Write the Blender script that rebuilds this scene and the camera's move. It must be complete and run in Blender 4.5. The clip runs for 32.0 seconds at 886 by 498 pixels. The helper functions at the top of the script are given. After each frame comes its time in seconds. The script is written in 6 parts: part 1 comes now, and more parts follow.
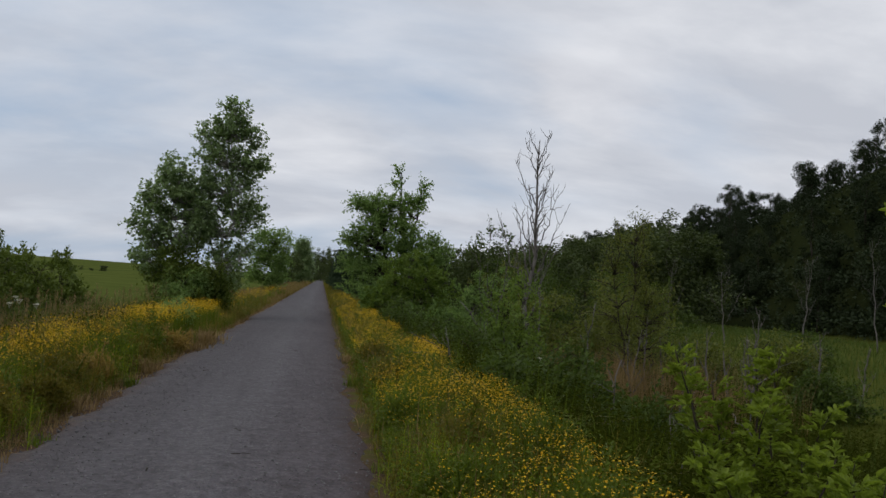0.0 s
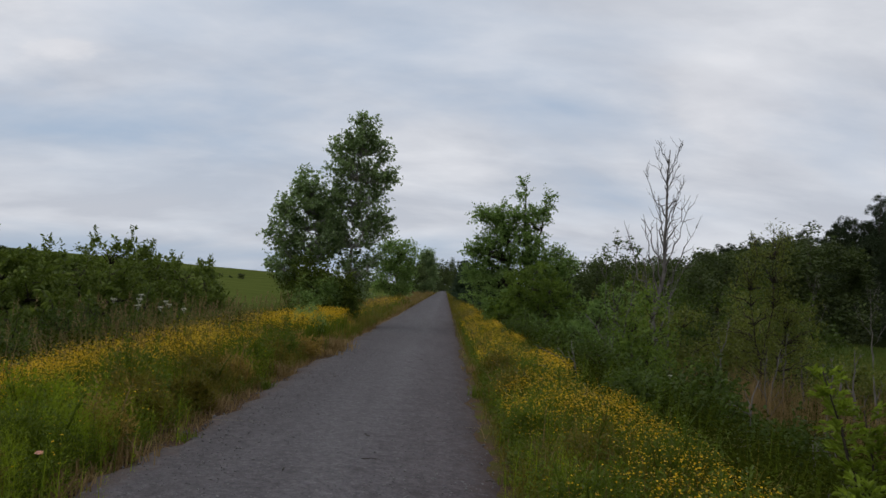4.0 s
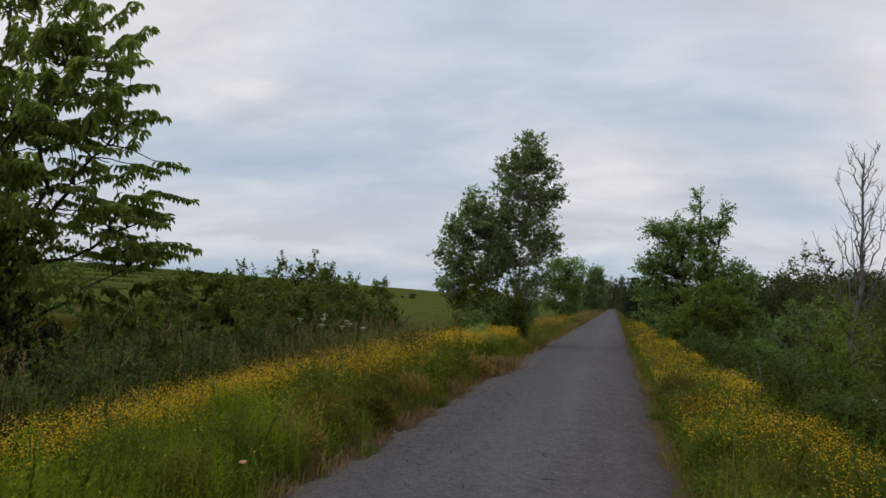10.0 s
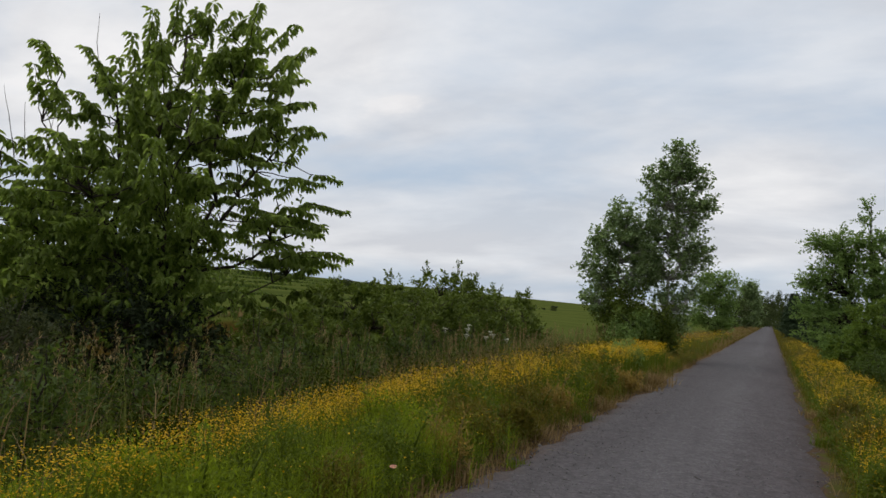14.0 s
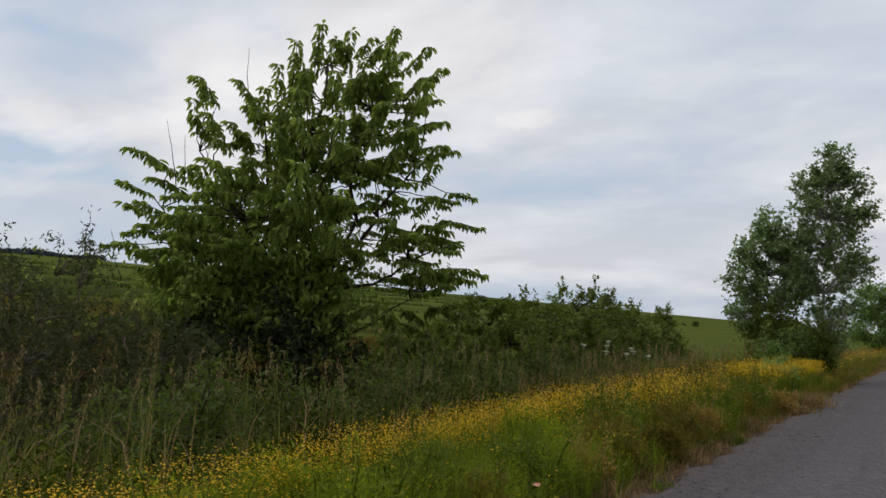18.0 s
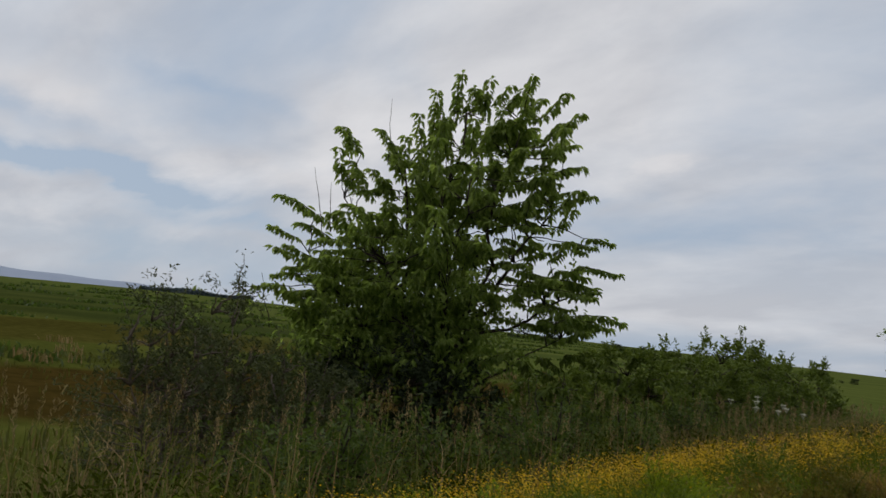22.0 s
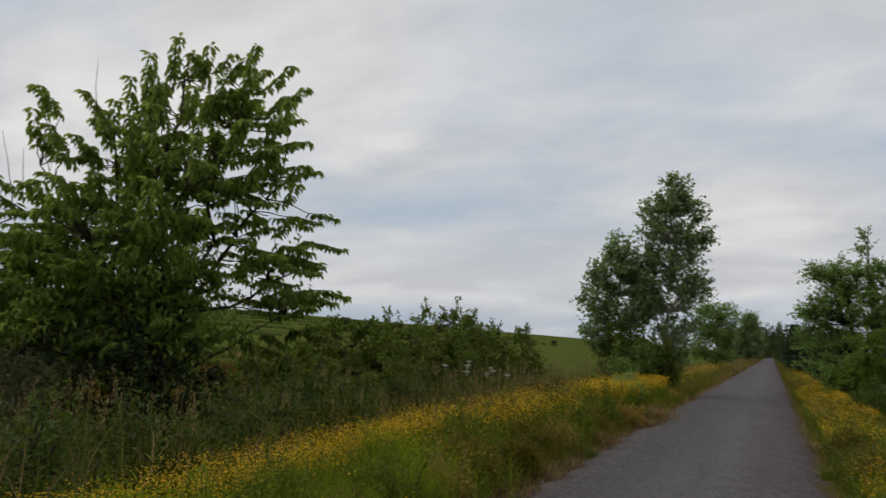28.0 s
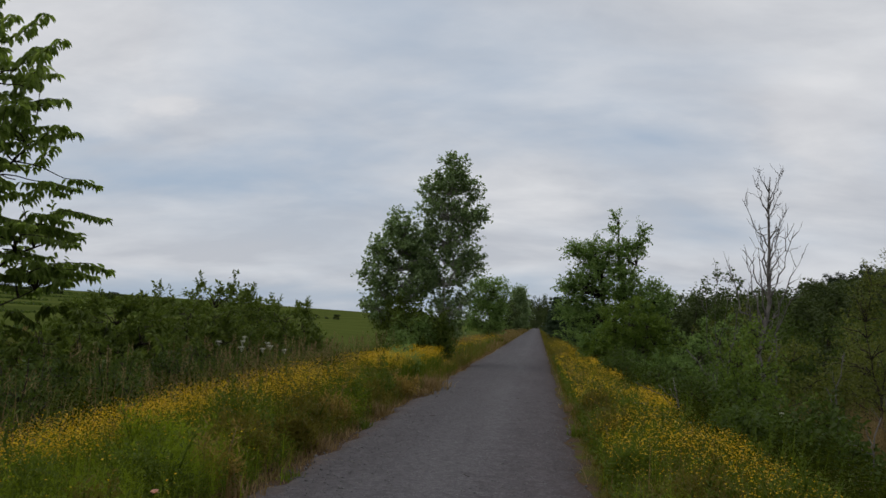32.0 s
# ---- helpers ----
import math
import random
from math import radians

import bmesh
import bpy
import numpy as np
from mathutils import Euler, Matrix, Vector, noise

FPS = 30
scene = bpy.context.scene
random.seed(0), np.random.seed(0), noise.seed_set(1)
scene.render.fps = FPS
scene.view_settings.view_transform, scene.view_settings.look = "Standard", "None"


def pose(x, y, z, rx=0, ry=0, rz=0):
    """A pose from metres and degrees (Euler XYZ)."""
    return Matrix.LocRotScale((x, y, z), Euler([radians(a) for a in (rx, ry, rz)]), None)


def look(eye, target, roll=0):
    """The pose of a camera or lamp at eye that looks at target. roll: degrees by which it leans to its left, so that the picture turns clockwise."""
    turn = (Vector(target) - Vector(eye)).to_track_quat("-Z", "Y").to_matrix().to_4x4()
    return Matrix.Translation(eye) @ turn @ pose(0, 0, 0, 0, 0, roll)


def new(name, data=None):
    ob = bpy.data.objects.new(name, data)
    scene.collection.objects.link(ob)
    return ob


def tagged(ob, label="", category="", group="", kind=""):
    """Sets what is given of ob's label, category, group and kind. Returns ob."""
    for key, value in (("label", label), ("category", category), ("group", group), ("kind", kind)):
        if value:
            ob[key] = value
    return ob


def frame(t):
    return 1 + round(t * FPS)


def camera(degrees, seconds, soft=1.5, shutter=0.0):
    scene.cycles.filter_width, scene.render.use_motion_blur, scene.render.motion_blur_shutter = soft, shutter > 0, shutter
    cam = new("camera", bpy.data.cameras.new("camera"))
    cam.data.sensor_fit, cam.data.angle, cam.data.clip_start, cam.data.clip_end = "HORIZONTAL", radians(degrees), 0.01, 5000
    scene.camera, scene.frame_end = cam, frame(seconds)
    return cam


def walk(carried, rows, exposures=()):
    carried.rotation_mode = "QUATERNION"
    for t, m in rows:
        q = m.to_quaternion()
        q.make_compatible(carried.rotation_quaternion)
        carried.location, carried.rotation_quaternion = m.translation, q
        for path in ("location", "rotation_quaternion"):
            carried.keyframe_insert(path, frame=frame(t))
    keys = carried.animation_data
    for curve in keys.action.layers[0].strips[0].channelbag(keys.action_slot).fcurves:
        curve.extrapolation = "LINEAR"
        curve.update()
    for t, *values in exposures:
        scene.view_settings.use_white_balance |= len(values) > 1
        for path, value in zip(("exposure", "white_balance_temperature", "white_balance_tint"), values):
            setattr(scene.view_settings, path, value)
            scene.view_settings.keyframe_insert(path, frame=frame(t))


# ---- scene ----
cam = camera(59.89, 32.0, soft=1.5, shutter=0.35)
# seconds, eye x, y, z, turn to the left, look up, lean to the left (degrees): one slow turn of a standing person, phone in hand
ROWS = [
    (0, -0, 0, 1.55, -8.77, 2.73, 3.99),
    (0.5, 0.001, -0, 1.55, -8.87, 3.04, 3.81),
    (1, -0.002, 0, 1.55, -8.25, 2.96, 3.81),
    (1.5, -0.009, 0.001, 1.549, -6.82, 2.64, 3.81),
    (2, -0.017, 0.002, 1.549, -5.3, 2.66, 4),
    (2.5, -0.027, 0.003, 1.548, -3.19, 2.93, 3.94),
    (3, -0.034, 0.003, 1.548, -1.79, 2.82, 4.16),
    (3.5, -0.039, 0.003, 1.547, -0.76, 3.03, 4.6),
    (5.5, -0.066, 0.002, 1.545, 4.81, 2.09, 4.95),
    (6, -0.074, 0.002, 1.544, 6.37, 2.09, 4.54),
    (6.5, -0.08, 0.001, 1.544, 7.7, 2.37, 4.59),
    (7, -0.083, 0.001, 1.544, 8.39, 2.59, 4.41),
    (7.5, -0.089, -0, 1.543, 9.75, 2.9, 4.05),
    (8, -0.092, -0.001, 1.543, 10.27, 2.69, 4.15),
    (8.5, -0.095, -0.001, 1.543, 10.93, 2.8, 4.29),
    (9, -0.096, -0.002, 1.543, 11.18, 2.8, 4.17),
    (9.5, -0.098, -0.002, 1.542, 11.61, 3.18, 4.28),
    (10, -0.104, -0.003, 1.542, 12.85, 3.24, 4.4),
    (10.5, -0.112, -0.005, 1.541, 14.48, 3.44, 4.6),
    (11, -0.118, -0.007, 1.541, 15.84, 3.08, 4.8),
    (11.5, -0.126, -0.009, 1.54, 17.51, 2.82, 5.11),
    (12, -0.134, -0.012, 1.539, 19.28, 2.82, 5.29),
    (12.5, -0.143, -0.015, 1.539, 21.2, 2.78, 5.27),
    (13, -0.144, -0.016, 1.538, 21.51, 2.74, 5.05),
    (13.5, -0.146, -0.016, 1.538, 21.94, 2.67, 5.22),
    (14, -0.153, -0.019, 1.538, 23.41, 3.17, 5.5),
    (14.5, -0.158, -0.021, 1.537, 24.53, 3.18, 5.73),
    (16.5, -0.177, -0.031, 1.535, 28.95, 2.27, 6.07),
    (17, -0.183, -0.034, 1.535, 30.3, 2.78, 5.53),
    (17.5, -0.191, -0.039, 1.534, 32.29, 2.87, 5.34),
    (18, -0.195, -0.042, 1.534, 33.35, 3.44, 5.1),
    (18.5, -0.202, -0.046, 1.533, 35.06, 4, 5.21),
    (19, -0.207, -0.049, 1.532, 36.25, 4.17, 5.6),
    (19.5, -0.213, -0.054, 1.532, 38.02, 4.73, 6.23),
    (20, -0.217, -0.057, 1.531, 39.02, 5.2, 6.44),
    (20.5, -0.221, -0.06, 1.531, 40.09, 5.72, 6.44),
    (21, -0.223, -0.062, 1.531, 40.64, 5.97, 6.38),
    (21.5, -0.226, -0.065, 1.53, 41.62, 5.86, 6.4),
    (22, -0.233, -0.072, 1.53, 43.56, 5.78, 6.62),
    (22.5, -0.242, -0.08, 1.529, 46.18, 6.7, 6.96),
    (23, -0.245, -0.083, 1.528, 47.07, 6.74, 7.48),
    (23.5, -0.241, -0.079, 1.529, 45.85, 6.11, 7.81),
    (24, -0.237, -0.075, 1.529, 44.48, 6.38, 8.12),
    (24.5, -0.228, -0.067, 1.53, 42.23, 6.7, 7.55),
    (25, -0.22, -0.06, 1.531, 39.94, 6.76, 7.35),
    (25.5, -0.21, -0.052, 1.532, 37.27, 6.8, 7.17),
    (27.5, -0.172, -0.028, 1.536, 28.08, 5.93, 6.13),
    (28, -0.152, -0.019, 1.538, 23.51, 5.88, 4.54),
    (28.5, -0.137, -0.013, 1.539, 20.15, 5.44, 3.8),
    (29, -0.129, -0.01, 1.54, 18.43, 5.18, 4.32),
    (29.5, -0.121, -0.008, 1.54, 16.61, 4.95, 4.21),
    (30, -0.116, -0.006, 1.541, 15.6, 4.86, 4.41),
    (30.5, -0.106, -0.004, 1.542, 13.43, 4.68, 4.72),
    (31, -0.095, -0.001, 1.543, 11.06, 5.41, 4.46),
    (31.5, -0.084, 0, 1.544, 8.82, 5.25, 4.21),
    (32, -0.077, 0.001, 1.544, 7.38, 5.15, 3.94),
]


def heading(eye, turn, up, lean):
    a, b = radians(turn), radians(up)
    way = Vector((-math.sin(a) * math.cos(b), math.cos(a) * math.cos(b), math.sin(b)))
    return look(eye, Vector(eye) + way, lean)


walk(cam, [(t, heading((x, y, z), a, b, c)) for t, x, y, z, a, b, c in ROWS],
     exposures=[(0, -0.12, 6380, 11), (6, -0.13, 6380, 11), (10, -0.05, 6470, 10), (13, 0.07, 6650, 10), (17, 0.09, 6700, 11), (20, -0.08, 6680, 11), (23, -0.26, 6540, 11), (25, -0.25, 6580, 11), (28, -0.14, 6850, 10), (30, -0.1, 6800, 10), (32, -0.2, 6500, 10)])

# ---- sky and sun: a bright overcast afternoon with thin blue-grey gaps ----
scene.view_settings.exposure = 0.0
world = bpy.data.worlds.new("overcast_sky")
scene.world = world
world.use_nodes = True
wn, wl = world.node_tree.nodes, world.node_tree.links
wn.clear()


def wnode(kind, **inputs):
    n = wn.new(kind)
    for key, value in inputs.items():
        n.inputs[key].default_value = value
    return n


def wmath(op, a, b, clamp=False):
    n = wn.new("ShaderNodeMath")
    n.operation, n.use_clamp = op, clamp
    for i, v in enumerate((a, b)):
        if isinstance(v, (int, float)):
            n.inputs[i].default_value = v
        else:
            wl.new(v, n.inputs[i])
    return n.outputs[0]


SUN_TURN, SUN_UP = radians(-105), radians(48)
w_out, w_bg = wn.new("ShaderNodeOutputWorld"), wn.new("ShaderNodeBackground")
nishita = wn.new("ShaderNodeTexSky")
nishita.sky_type, nishita.sun_disc = "NISHITA", False
nishita.sun_elevation, nishita.sun_rotation = SUN_UP, SUN_TURN
w_co, w_sep = wn.new("ShaderNodeTexCoord"), wn.new("ShaderNodeSeparateXYZ")
wl.new(w_co.outputs["Generated"], w_sep.inputs[0])
w_x, w_y, w_z = w_sep.outputs
high = wmath("MAXIMUM", w_z, 0.0)
deep = wmath("ADD", high, 0.30)
w_flat = wn.new("ShaderNodeCombineXYZ")
wl.new(wmath("DIVIDE", w_x, deep), w_flat.inputs[0])
wl.new(wmath("DIVIDE", w_y, deep), w_flat.inputs[1])
w_map = wn.new("ShaderNodeMapping")
w_map.inputs["Rotation"].default_value = (0, 0, radians(38))
w_map.inputs["Scale"].default_value = (0.8, 1.3, 1.0)
w_map.inputs["Location"].default_value = (3.1, 7.4, 0.0)
wl.new(w_flat.outputs[0], w_map.inputs["Vector"])
cloud_a = wnode("ShaderNodeTexNoise", Scale=0.85, Detail=7.0, Roughness=0.52, Distortion=0.35)
cloud_b = wnode("ShaderNodeTexNoise", Scale=2.6, Detail=6.0, Roughness=0.55, Distortion=0.2)
for n in (cloud_a, cloud_b):
    wl.new(w_map.outputs[0], n.inputs["Vector"])
# thin cover towards the open country on the left, thick overhead and on the right
side = wmath("MAXIMUM", wmath("MULTIPLY", wmath("ADD", w_x, 0.42), 0.36), 0.06)
cover = wmath("ADD", wmath("ADD", wmath("SUBTRACT", wmath("MULTIPLY", cloud_a.outputs["Fac"], 2.0), 0.2), side), wmath("MULTIPLY", high, 1.0))
thick = wn.new("ShaderNodeMapRange")
thick.inputs["From Min"].default_value, thick.inputs["From Max"].default_value = 0.58, 1.22
thick.interpolation_type = "SMOOTHSTEP"
wl.new(cover, thick.inputs["Value"])
w_ramp = wn.new("ShaderNodeValToRGB")
w_ramp.color_ramp.elements[0].position, w_ramp.color_ramp.elements[0].color = 0.32, (0.565, 0.59, 0.64, 1)
w_ramp.color_ramp.elements[1].position, w_ramp.color_ramp.elements[1].color = 0.64, (0.77, 0.785, 0.815, 1)
puff = w_ramp.color_ramp.elements.new(0.80)
puff.color = (0.82, 0.82, 0.84, 1)
# a greyer veil low over the horizon
veil = wmath("MULTIPLY", wmath("SUBTRACT", 1.0, wmath("MULTIPLY", high, 4.0), True), 0.13)
w_thin = wn.new("ShaderNodeMapping")
w_thin.inputs["Rotation"].default_value = (0, 0, radians(25))
w_thin.inputs["Scale"].default_value = (1.6, 5.0, 1.0)
wl.new(w_flat.outputs[0], w_thin.inputs["Vector"])
wisps = wnode("ShaderNodeTexNoise", Scale=1.7, Detail=5.0, Roughness=0.5, Distortion=0.5)
wl.new(w_thin.outputs[0], wisps.inputs["Vector"])
wl.new(wmath("ADD", wmath("SUBTRACT", cloud_b.outputs["Fac"], veil), wmath("MULTIPLY", wmath("SUBTRACT", wisps.outputs["Fac"], 0.5), 0.19)), w_ramp.inputs[0])
w_blue = wn.new("ShaderNodeMix")
w_blue.data_type = "RGBA"
w_blue.inputs["Factor"].default_value = 0.88
w_sky = wn.new("ShaderNodeVectorMath")
w_sky.operation = "SCALE"
w_sky.inputs["Scale"].default_value = 0.10
wl.new(nishita.outputs[0], w_sky.inputs[0])
wl.new(w_sky.outputs[0], w_blue.inputs["A"])
w_blue.inputs["B"].default_value = (0.42, 0.52, 0.655, 1)
w_turn = wn.new("ShaderNodeMath")
w_turn.operation = "ARCTAN2"
wl.new(wmath("MULTIPLY", w_x, -1.0), w_turn.inputs[0])
wl.new(w_y, w_turn.inputs[1])
ripple = wnode("ShaderNodeTexNoise", Scale=5.0, Detail=5.0, Roughness=0.6)
wl.new(w_map.outputs[0], ripple.inputs["Vector"])
w_az = wmath("ADD", wmath("MULTIPLY", w_turn.outputs[0], 57.296), wmath("MULTIPLY", wmath("SUBTRACT", ripple.outputs["Fac"], 0.5), 9.0))
w_el = wmath("ADD", wmath("MULTIPLY", w_z, 57.296), wmath("MULTIPLY", wmath("SUBTRACT", cloud_b.outputs["Fac"], 0.5), 5.0))


def cloud_spots(spots):
    """Soft long spots in the cloud: turn to the left, height, half width, half height (degrees), weight, slant."""
    total = None
    for a, e, da, de, weight, slant in spots:
        u = wmath("DIVIDE", wmath("SUBTRACT", w_az, a), da)
        v = wmath("DIVIDE", wmath("SUBTRACT", wmath("SUBTRACT", w_el, e), wmath("MULTIPLY", wmath("SUBTRACT", w_az, a), slant)), de)
        g = wmath("MULTIPLY", wmath("POWER", 2.0, wmath("MULTIPLY", wmath("ADD", wmath("MULTIPLY", u, u), wmath("MULTIPLY", v, v)), -1.0)), weight)
        total = g if total is None else wmath("ADD", total, g)
    return total


clearings = cloud_spots(((69, 7.9, 7, 0.7, 1.5, 0.07), (58, 5.6, 6, 0.5, 0.6, 0.06), (76, 11.0, 6, 0.6, 0.6, 0.1), (62, 14.5, 5, 0.6, 0.35, 0.12), (32.0, 10.2, 2.6, 0.6, 0.4, -0.15), (64, 3.0, 14, 1.3, 0.5, 0.0),
                         (22, 5.5, 12, 2.0, 0.22, 0.05), (19, 7.0, 8, 2.0, 0.2, 0.1), (-26.5, 12, 3.0, 3.0, 0.4, 0.3), (-6, 13.8, 5, 1.6, 0.35, 0.1), (-12, 7, 9, 1.2, 0.25, 0.0)))
bright_edges = cloud_spots(((27.8, 13.4, 1.7, 0.6, 0.8, -0.1), (-20, 14.5, 6, 2.2, 0.5, 0.15), (72, 12.0, 6, 1.3, 0.6, 0.1), (50, 14.0, 8, 1.5, 0.35, 0.05), (36, 17.5, 7, 1.4, 0.4, 0.1), (55, 9.5, 6, 1.0, 0.35, 0.05)))
w_mix = wn.new("ShaderNodeMix")
w_mix.data_type = "RGBA"
wl.new(wmath("SUBTRACT", wmath("ADD", thick.outputs[0], wmath("MULTIPLY", bright_edges, 0.5), True), clearings, True), w_mix.inputs["Factor"])
w_lit = wn.new("ShaderNodeMix")
w_lit.data_type = "RGBA"
wl.new(wmath("MULTIPLY", bright_edges, 0.42, True), w_lit.inputs["Factor"])
wl.new(w_ramp.outputs[0], w_lit.inputs["A"])
w_lit.inputs["B"].default_value = (0.89, 0.875, 0.885, 1)
wl.new(w_blue.outputs["Result"], w_mix.inputs["A"])
wl.new(w_lit.outputs["Result"], w_mix.inputs["B"])
wl.new(w_mix.outputs["Result"], w_bg.inputs["Color"])
w_bg.inputs["Strength"].default_value = 1.04
wl.new(w_bg.outputs[0], w_out.inputs["Surface"])

sun_data = bpy.data.lights.new("sun", "SUN")
sun_data.energy, sun_data.angle, sun_data.color = 0.8, radians(30), (1.0, 0.965, 0.91)
sun = new("sun", sun_data)
sun.matrix_world = look((0, 0, 60), (-60 * math.sin(SUN_TURN), -60 * math.cos(SUN_TURN), 60 - 60 * math.tan(SUN_UP)))

# ---- materials ----
def ramp(nt, fac, stops):
    n = nt.nodes.new("ShaderNodeValToRGB")
    e = n.color_ramp.elements
    while len(e) < len(stops):
        e.new(0.5)
    for slot, (at, c) in zip(e, stops):
        slot.position, slot.color = at, (*c, 1)
    nt.links.new(fac, n.inputs[0])
    return n.outputs[0]


def tex_noise(nt, vec, scale, detail=4.0, rough=0.55):
    n = nt.nodes.new("ShaderNodeTexNoise")
    n.inputs["Scale"].default_value, n.inputs["Detail"].default_value, n.inputs["Roughness"].default_value = scale, detail, rough
    if vec is not None:
        nt.links.new(vec, n.inputs["Vector"])
    return n.outputs["Fac"]


def calc(nt, op, a, b, clamp=False):
    n = nt.nodes.new("ShaderNodeMath")
    n.operation, n.use_clamp = op, clamp
    for i, v in enumerate((a, b)):
        if isinstance(v, (int, float)):
            n.inputs[i].default_value = v
        else:
            nt.links.new(v, n.inputs[i])
    return n.outputs[0]


def blend(nt, fac, a, b, mode="MIX"):
    n = nt.nodes.new("ShaderNodeMix")
    n.data_type, n.blend_type = "RGBA", mode
    for key, v in (("Factor", fac), ("A", a), ("B", b)):
        if isinstance(v, (int, float)):
            n.inputs[key].default_value = v
        elif isinstance(v, tuple):
            n.inputs[key].default_value = (*v, 1)
        else:
            nt.links.new(v, n.inputs[key])
    return n.outputs["Result"]


def material(name, rough=0.7):
    m = bpy.data.materials.new(name)
    m.use_nodes = True
    nt = m.node_tree
    bsdf = nt.nodes["Principled BSDF"]
    bsdf.inputs["Roughness"].default_value = rough
    bsdf.inputs["Specular IOR Level"].default_value = 0.12
    geo = nt.nodes.new("ShaderNodeNewGeometry")
    return m, nt, bsdf, geo


def bump(nt, bsdf, height, strength, distance):
    n = nt.nodes.new("ShaderNodeBump")
    n.inputs["Strength"].default_value, n.inputs["Distance"].default_value = strength, distance
    nt.links.new(height, n.inputs["Height"])
    nt.links.new(n.outputs[0], bsdf.inputs["Normal"])


def leaf_material(name, dark, mid, light, through_light=0.3, rough=0.5, patch=0.35, gloss=0.13):
    """Leaves and blades: each island has its own tone, and patches of a metre or so shift together."""
    m, nt, bsdf, geo = material(name, rough)
    drift = tex_noise(nt, geo.outputs["Position"], 0.9, 3.0)
    tone = calc(nt, "ADD", calc(nt, "MULTIPLY", geo.outputs["Random Per Island"], 1 - patch),
                calc(nt, "MULTIPLY", calc(nt, "SUBTRACT", calc(nt, "MULTIPLY", drift, 2.0), 0.5), patch), True)
    col = ramp(nt, tone, [(0.0, dark), (0.5, mid), (1.0, light)])
    fine = tex_noise(nt, geo.outputs["Position"], 60.0, 2.0)
    col = blend(nt, 0.35, col, ramp(nt, fine, [(0.3, tuple(c * 0.55 for c in mid)), (0.7, light)]))
    nt.links.new(col, bsdf.inputs["Base Color"])
    bsdf.inputs["Specular IOR Level"].default_value = gloss
    tr = nt.nodes.new("ShaderNodeBsdfTranslucent")
    nt.links.new(blend(nt, 1.0, col, (1.7, 1.75, 1.2), "MULTIPLY"), tr.inputs["Color"])
    mix = nt.nodes.new("ShaderNodeMixShader")
    mix.inputs[0].default_value = through_light
    nt.links.new(bsdf.outputs[0], mix.inputs[1])
    nt.links.new(tr.outputs[0], mix.inputs[2])
    nt.links.new(mix.outputs[0], nt.nodes["Material Output"].inputs["Surface"])
    return m


def bark_material(name, dark, light, grain=14.0, rough=0.85):
    m, nt, bsdf, geo = material(name, rough)
    mp = nt.nodes.new("ShaderNodeMapping")
    mp.inputs["Scale"].default_value = (1.0, 1.0, 0.22)
    nt.links.new(geo.outputs["Position"], mp.inputs["Vector"])
    n1 = tex_noise(nt, mp.outputs[0], grain, 6.0, 0.6)
    n2 = tex_noise(nt, geo.outputs["Position"], 2.2, 3.0)
    col = ramp(nt, calc(nt, "ADD", calc(nt, "MULTIPLY", n1, 0.7), calc(nt, "MULTIPLY", n2, 0.3)), [(0.32, dark), (0.68, light)])
    nt.links.new(col, bsdf.inputs["Base Color"])
    bump(nt, bsdf, n1, 0.6, 0.02)
    return m


CHERRY_LEAF = leaf_material("cherry_leaf", (0.05, 0.08, 0.02), (0.135, 0.195, 0.04), (0.31, 0.38, 0.11), 0.55, 0.36)
POPLAR_LEAF = leaf_material("poplar_leaf", (0.034, 0.06, 0.02), (0.115, 0.175, 0.064), (0.38, 0.47, 0.27), 0.42, 0.3)
ALDER_LEAF = leaf_material("alder_leaf", (0.05, 0.085, 0.027), (0.125, 0.2, 0.06), (0.26, 0.35, 0.125), 0.5)
HEDGE_LEAF = leaf_material("hedge_leaf", (0.036, 0.058, 0.01), (0.085, 0.122, 0.02), (0.18, 0.225, 0.05), 0.3)
ASH_LEAF = leaf_material("ash_leaf", (0.05, 0.078, 0.008), (0.13, 0.178, 0.018), (0.26, 0.33, 0.045), 0.45)
LIME_LEAF = leaf_material("lime_leaf", (0.06, 0.10, 0.018), (0.105, 0.16, 0.026), (0.18, 0.24, 0.05), 0.4)
OLIVE_LEAF = leaf_material("olive_leaf", (0.044, 0.056, 0.011), (0.1, 0.118, 0.024), (0.19, 0.205, 0.05), 0.38)
DUSKY_LEAF = leaf_material("dusky_leaf", (0.026, 0.034, 0.014), (0.055, 0.068, 0.028), (0.11, 0.125, 0.055), 0.25)
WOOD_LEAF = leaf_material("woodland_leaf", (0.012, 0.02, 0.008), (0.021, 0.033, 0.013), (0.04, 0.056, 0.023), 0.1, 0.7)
BACK_LEAF = leaf_material("marsh_edge_leaf", (0.024, 0.036, 0.012), (0.05, 0.071, 0.023), (0.1, 0.126, 0.043), 0.25, 0.6)
SPRUCE = leaf_material("spruce_needle", (0.018, 0.034, 0.018), (0.032, 0.056, 0.028), (0.058, 0.088, 0.044), 0.15, 0.6)
GRASS = leaf_material("verge_grass", (0.042, 0.042, 0.006), (0.108, 0.098, 0.014), (0.23, 0.185, 0.038), 0.35, 0.55, 0.5)
DRY_GRASS = leaf_material("dry_grass", (0.09, 0.055, 0.022), (0.19, 0.125, 0.055), (0.34, 0.25, 0.125), 0.25, 0.7, 0.4)
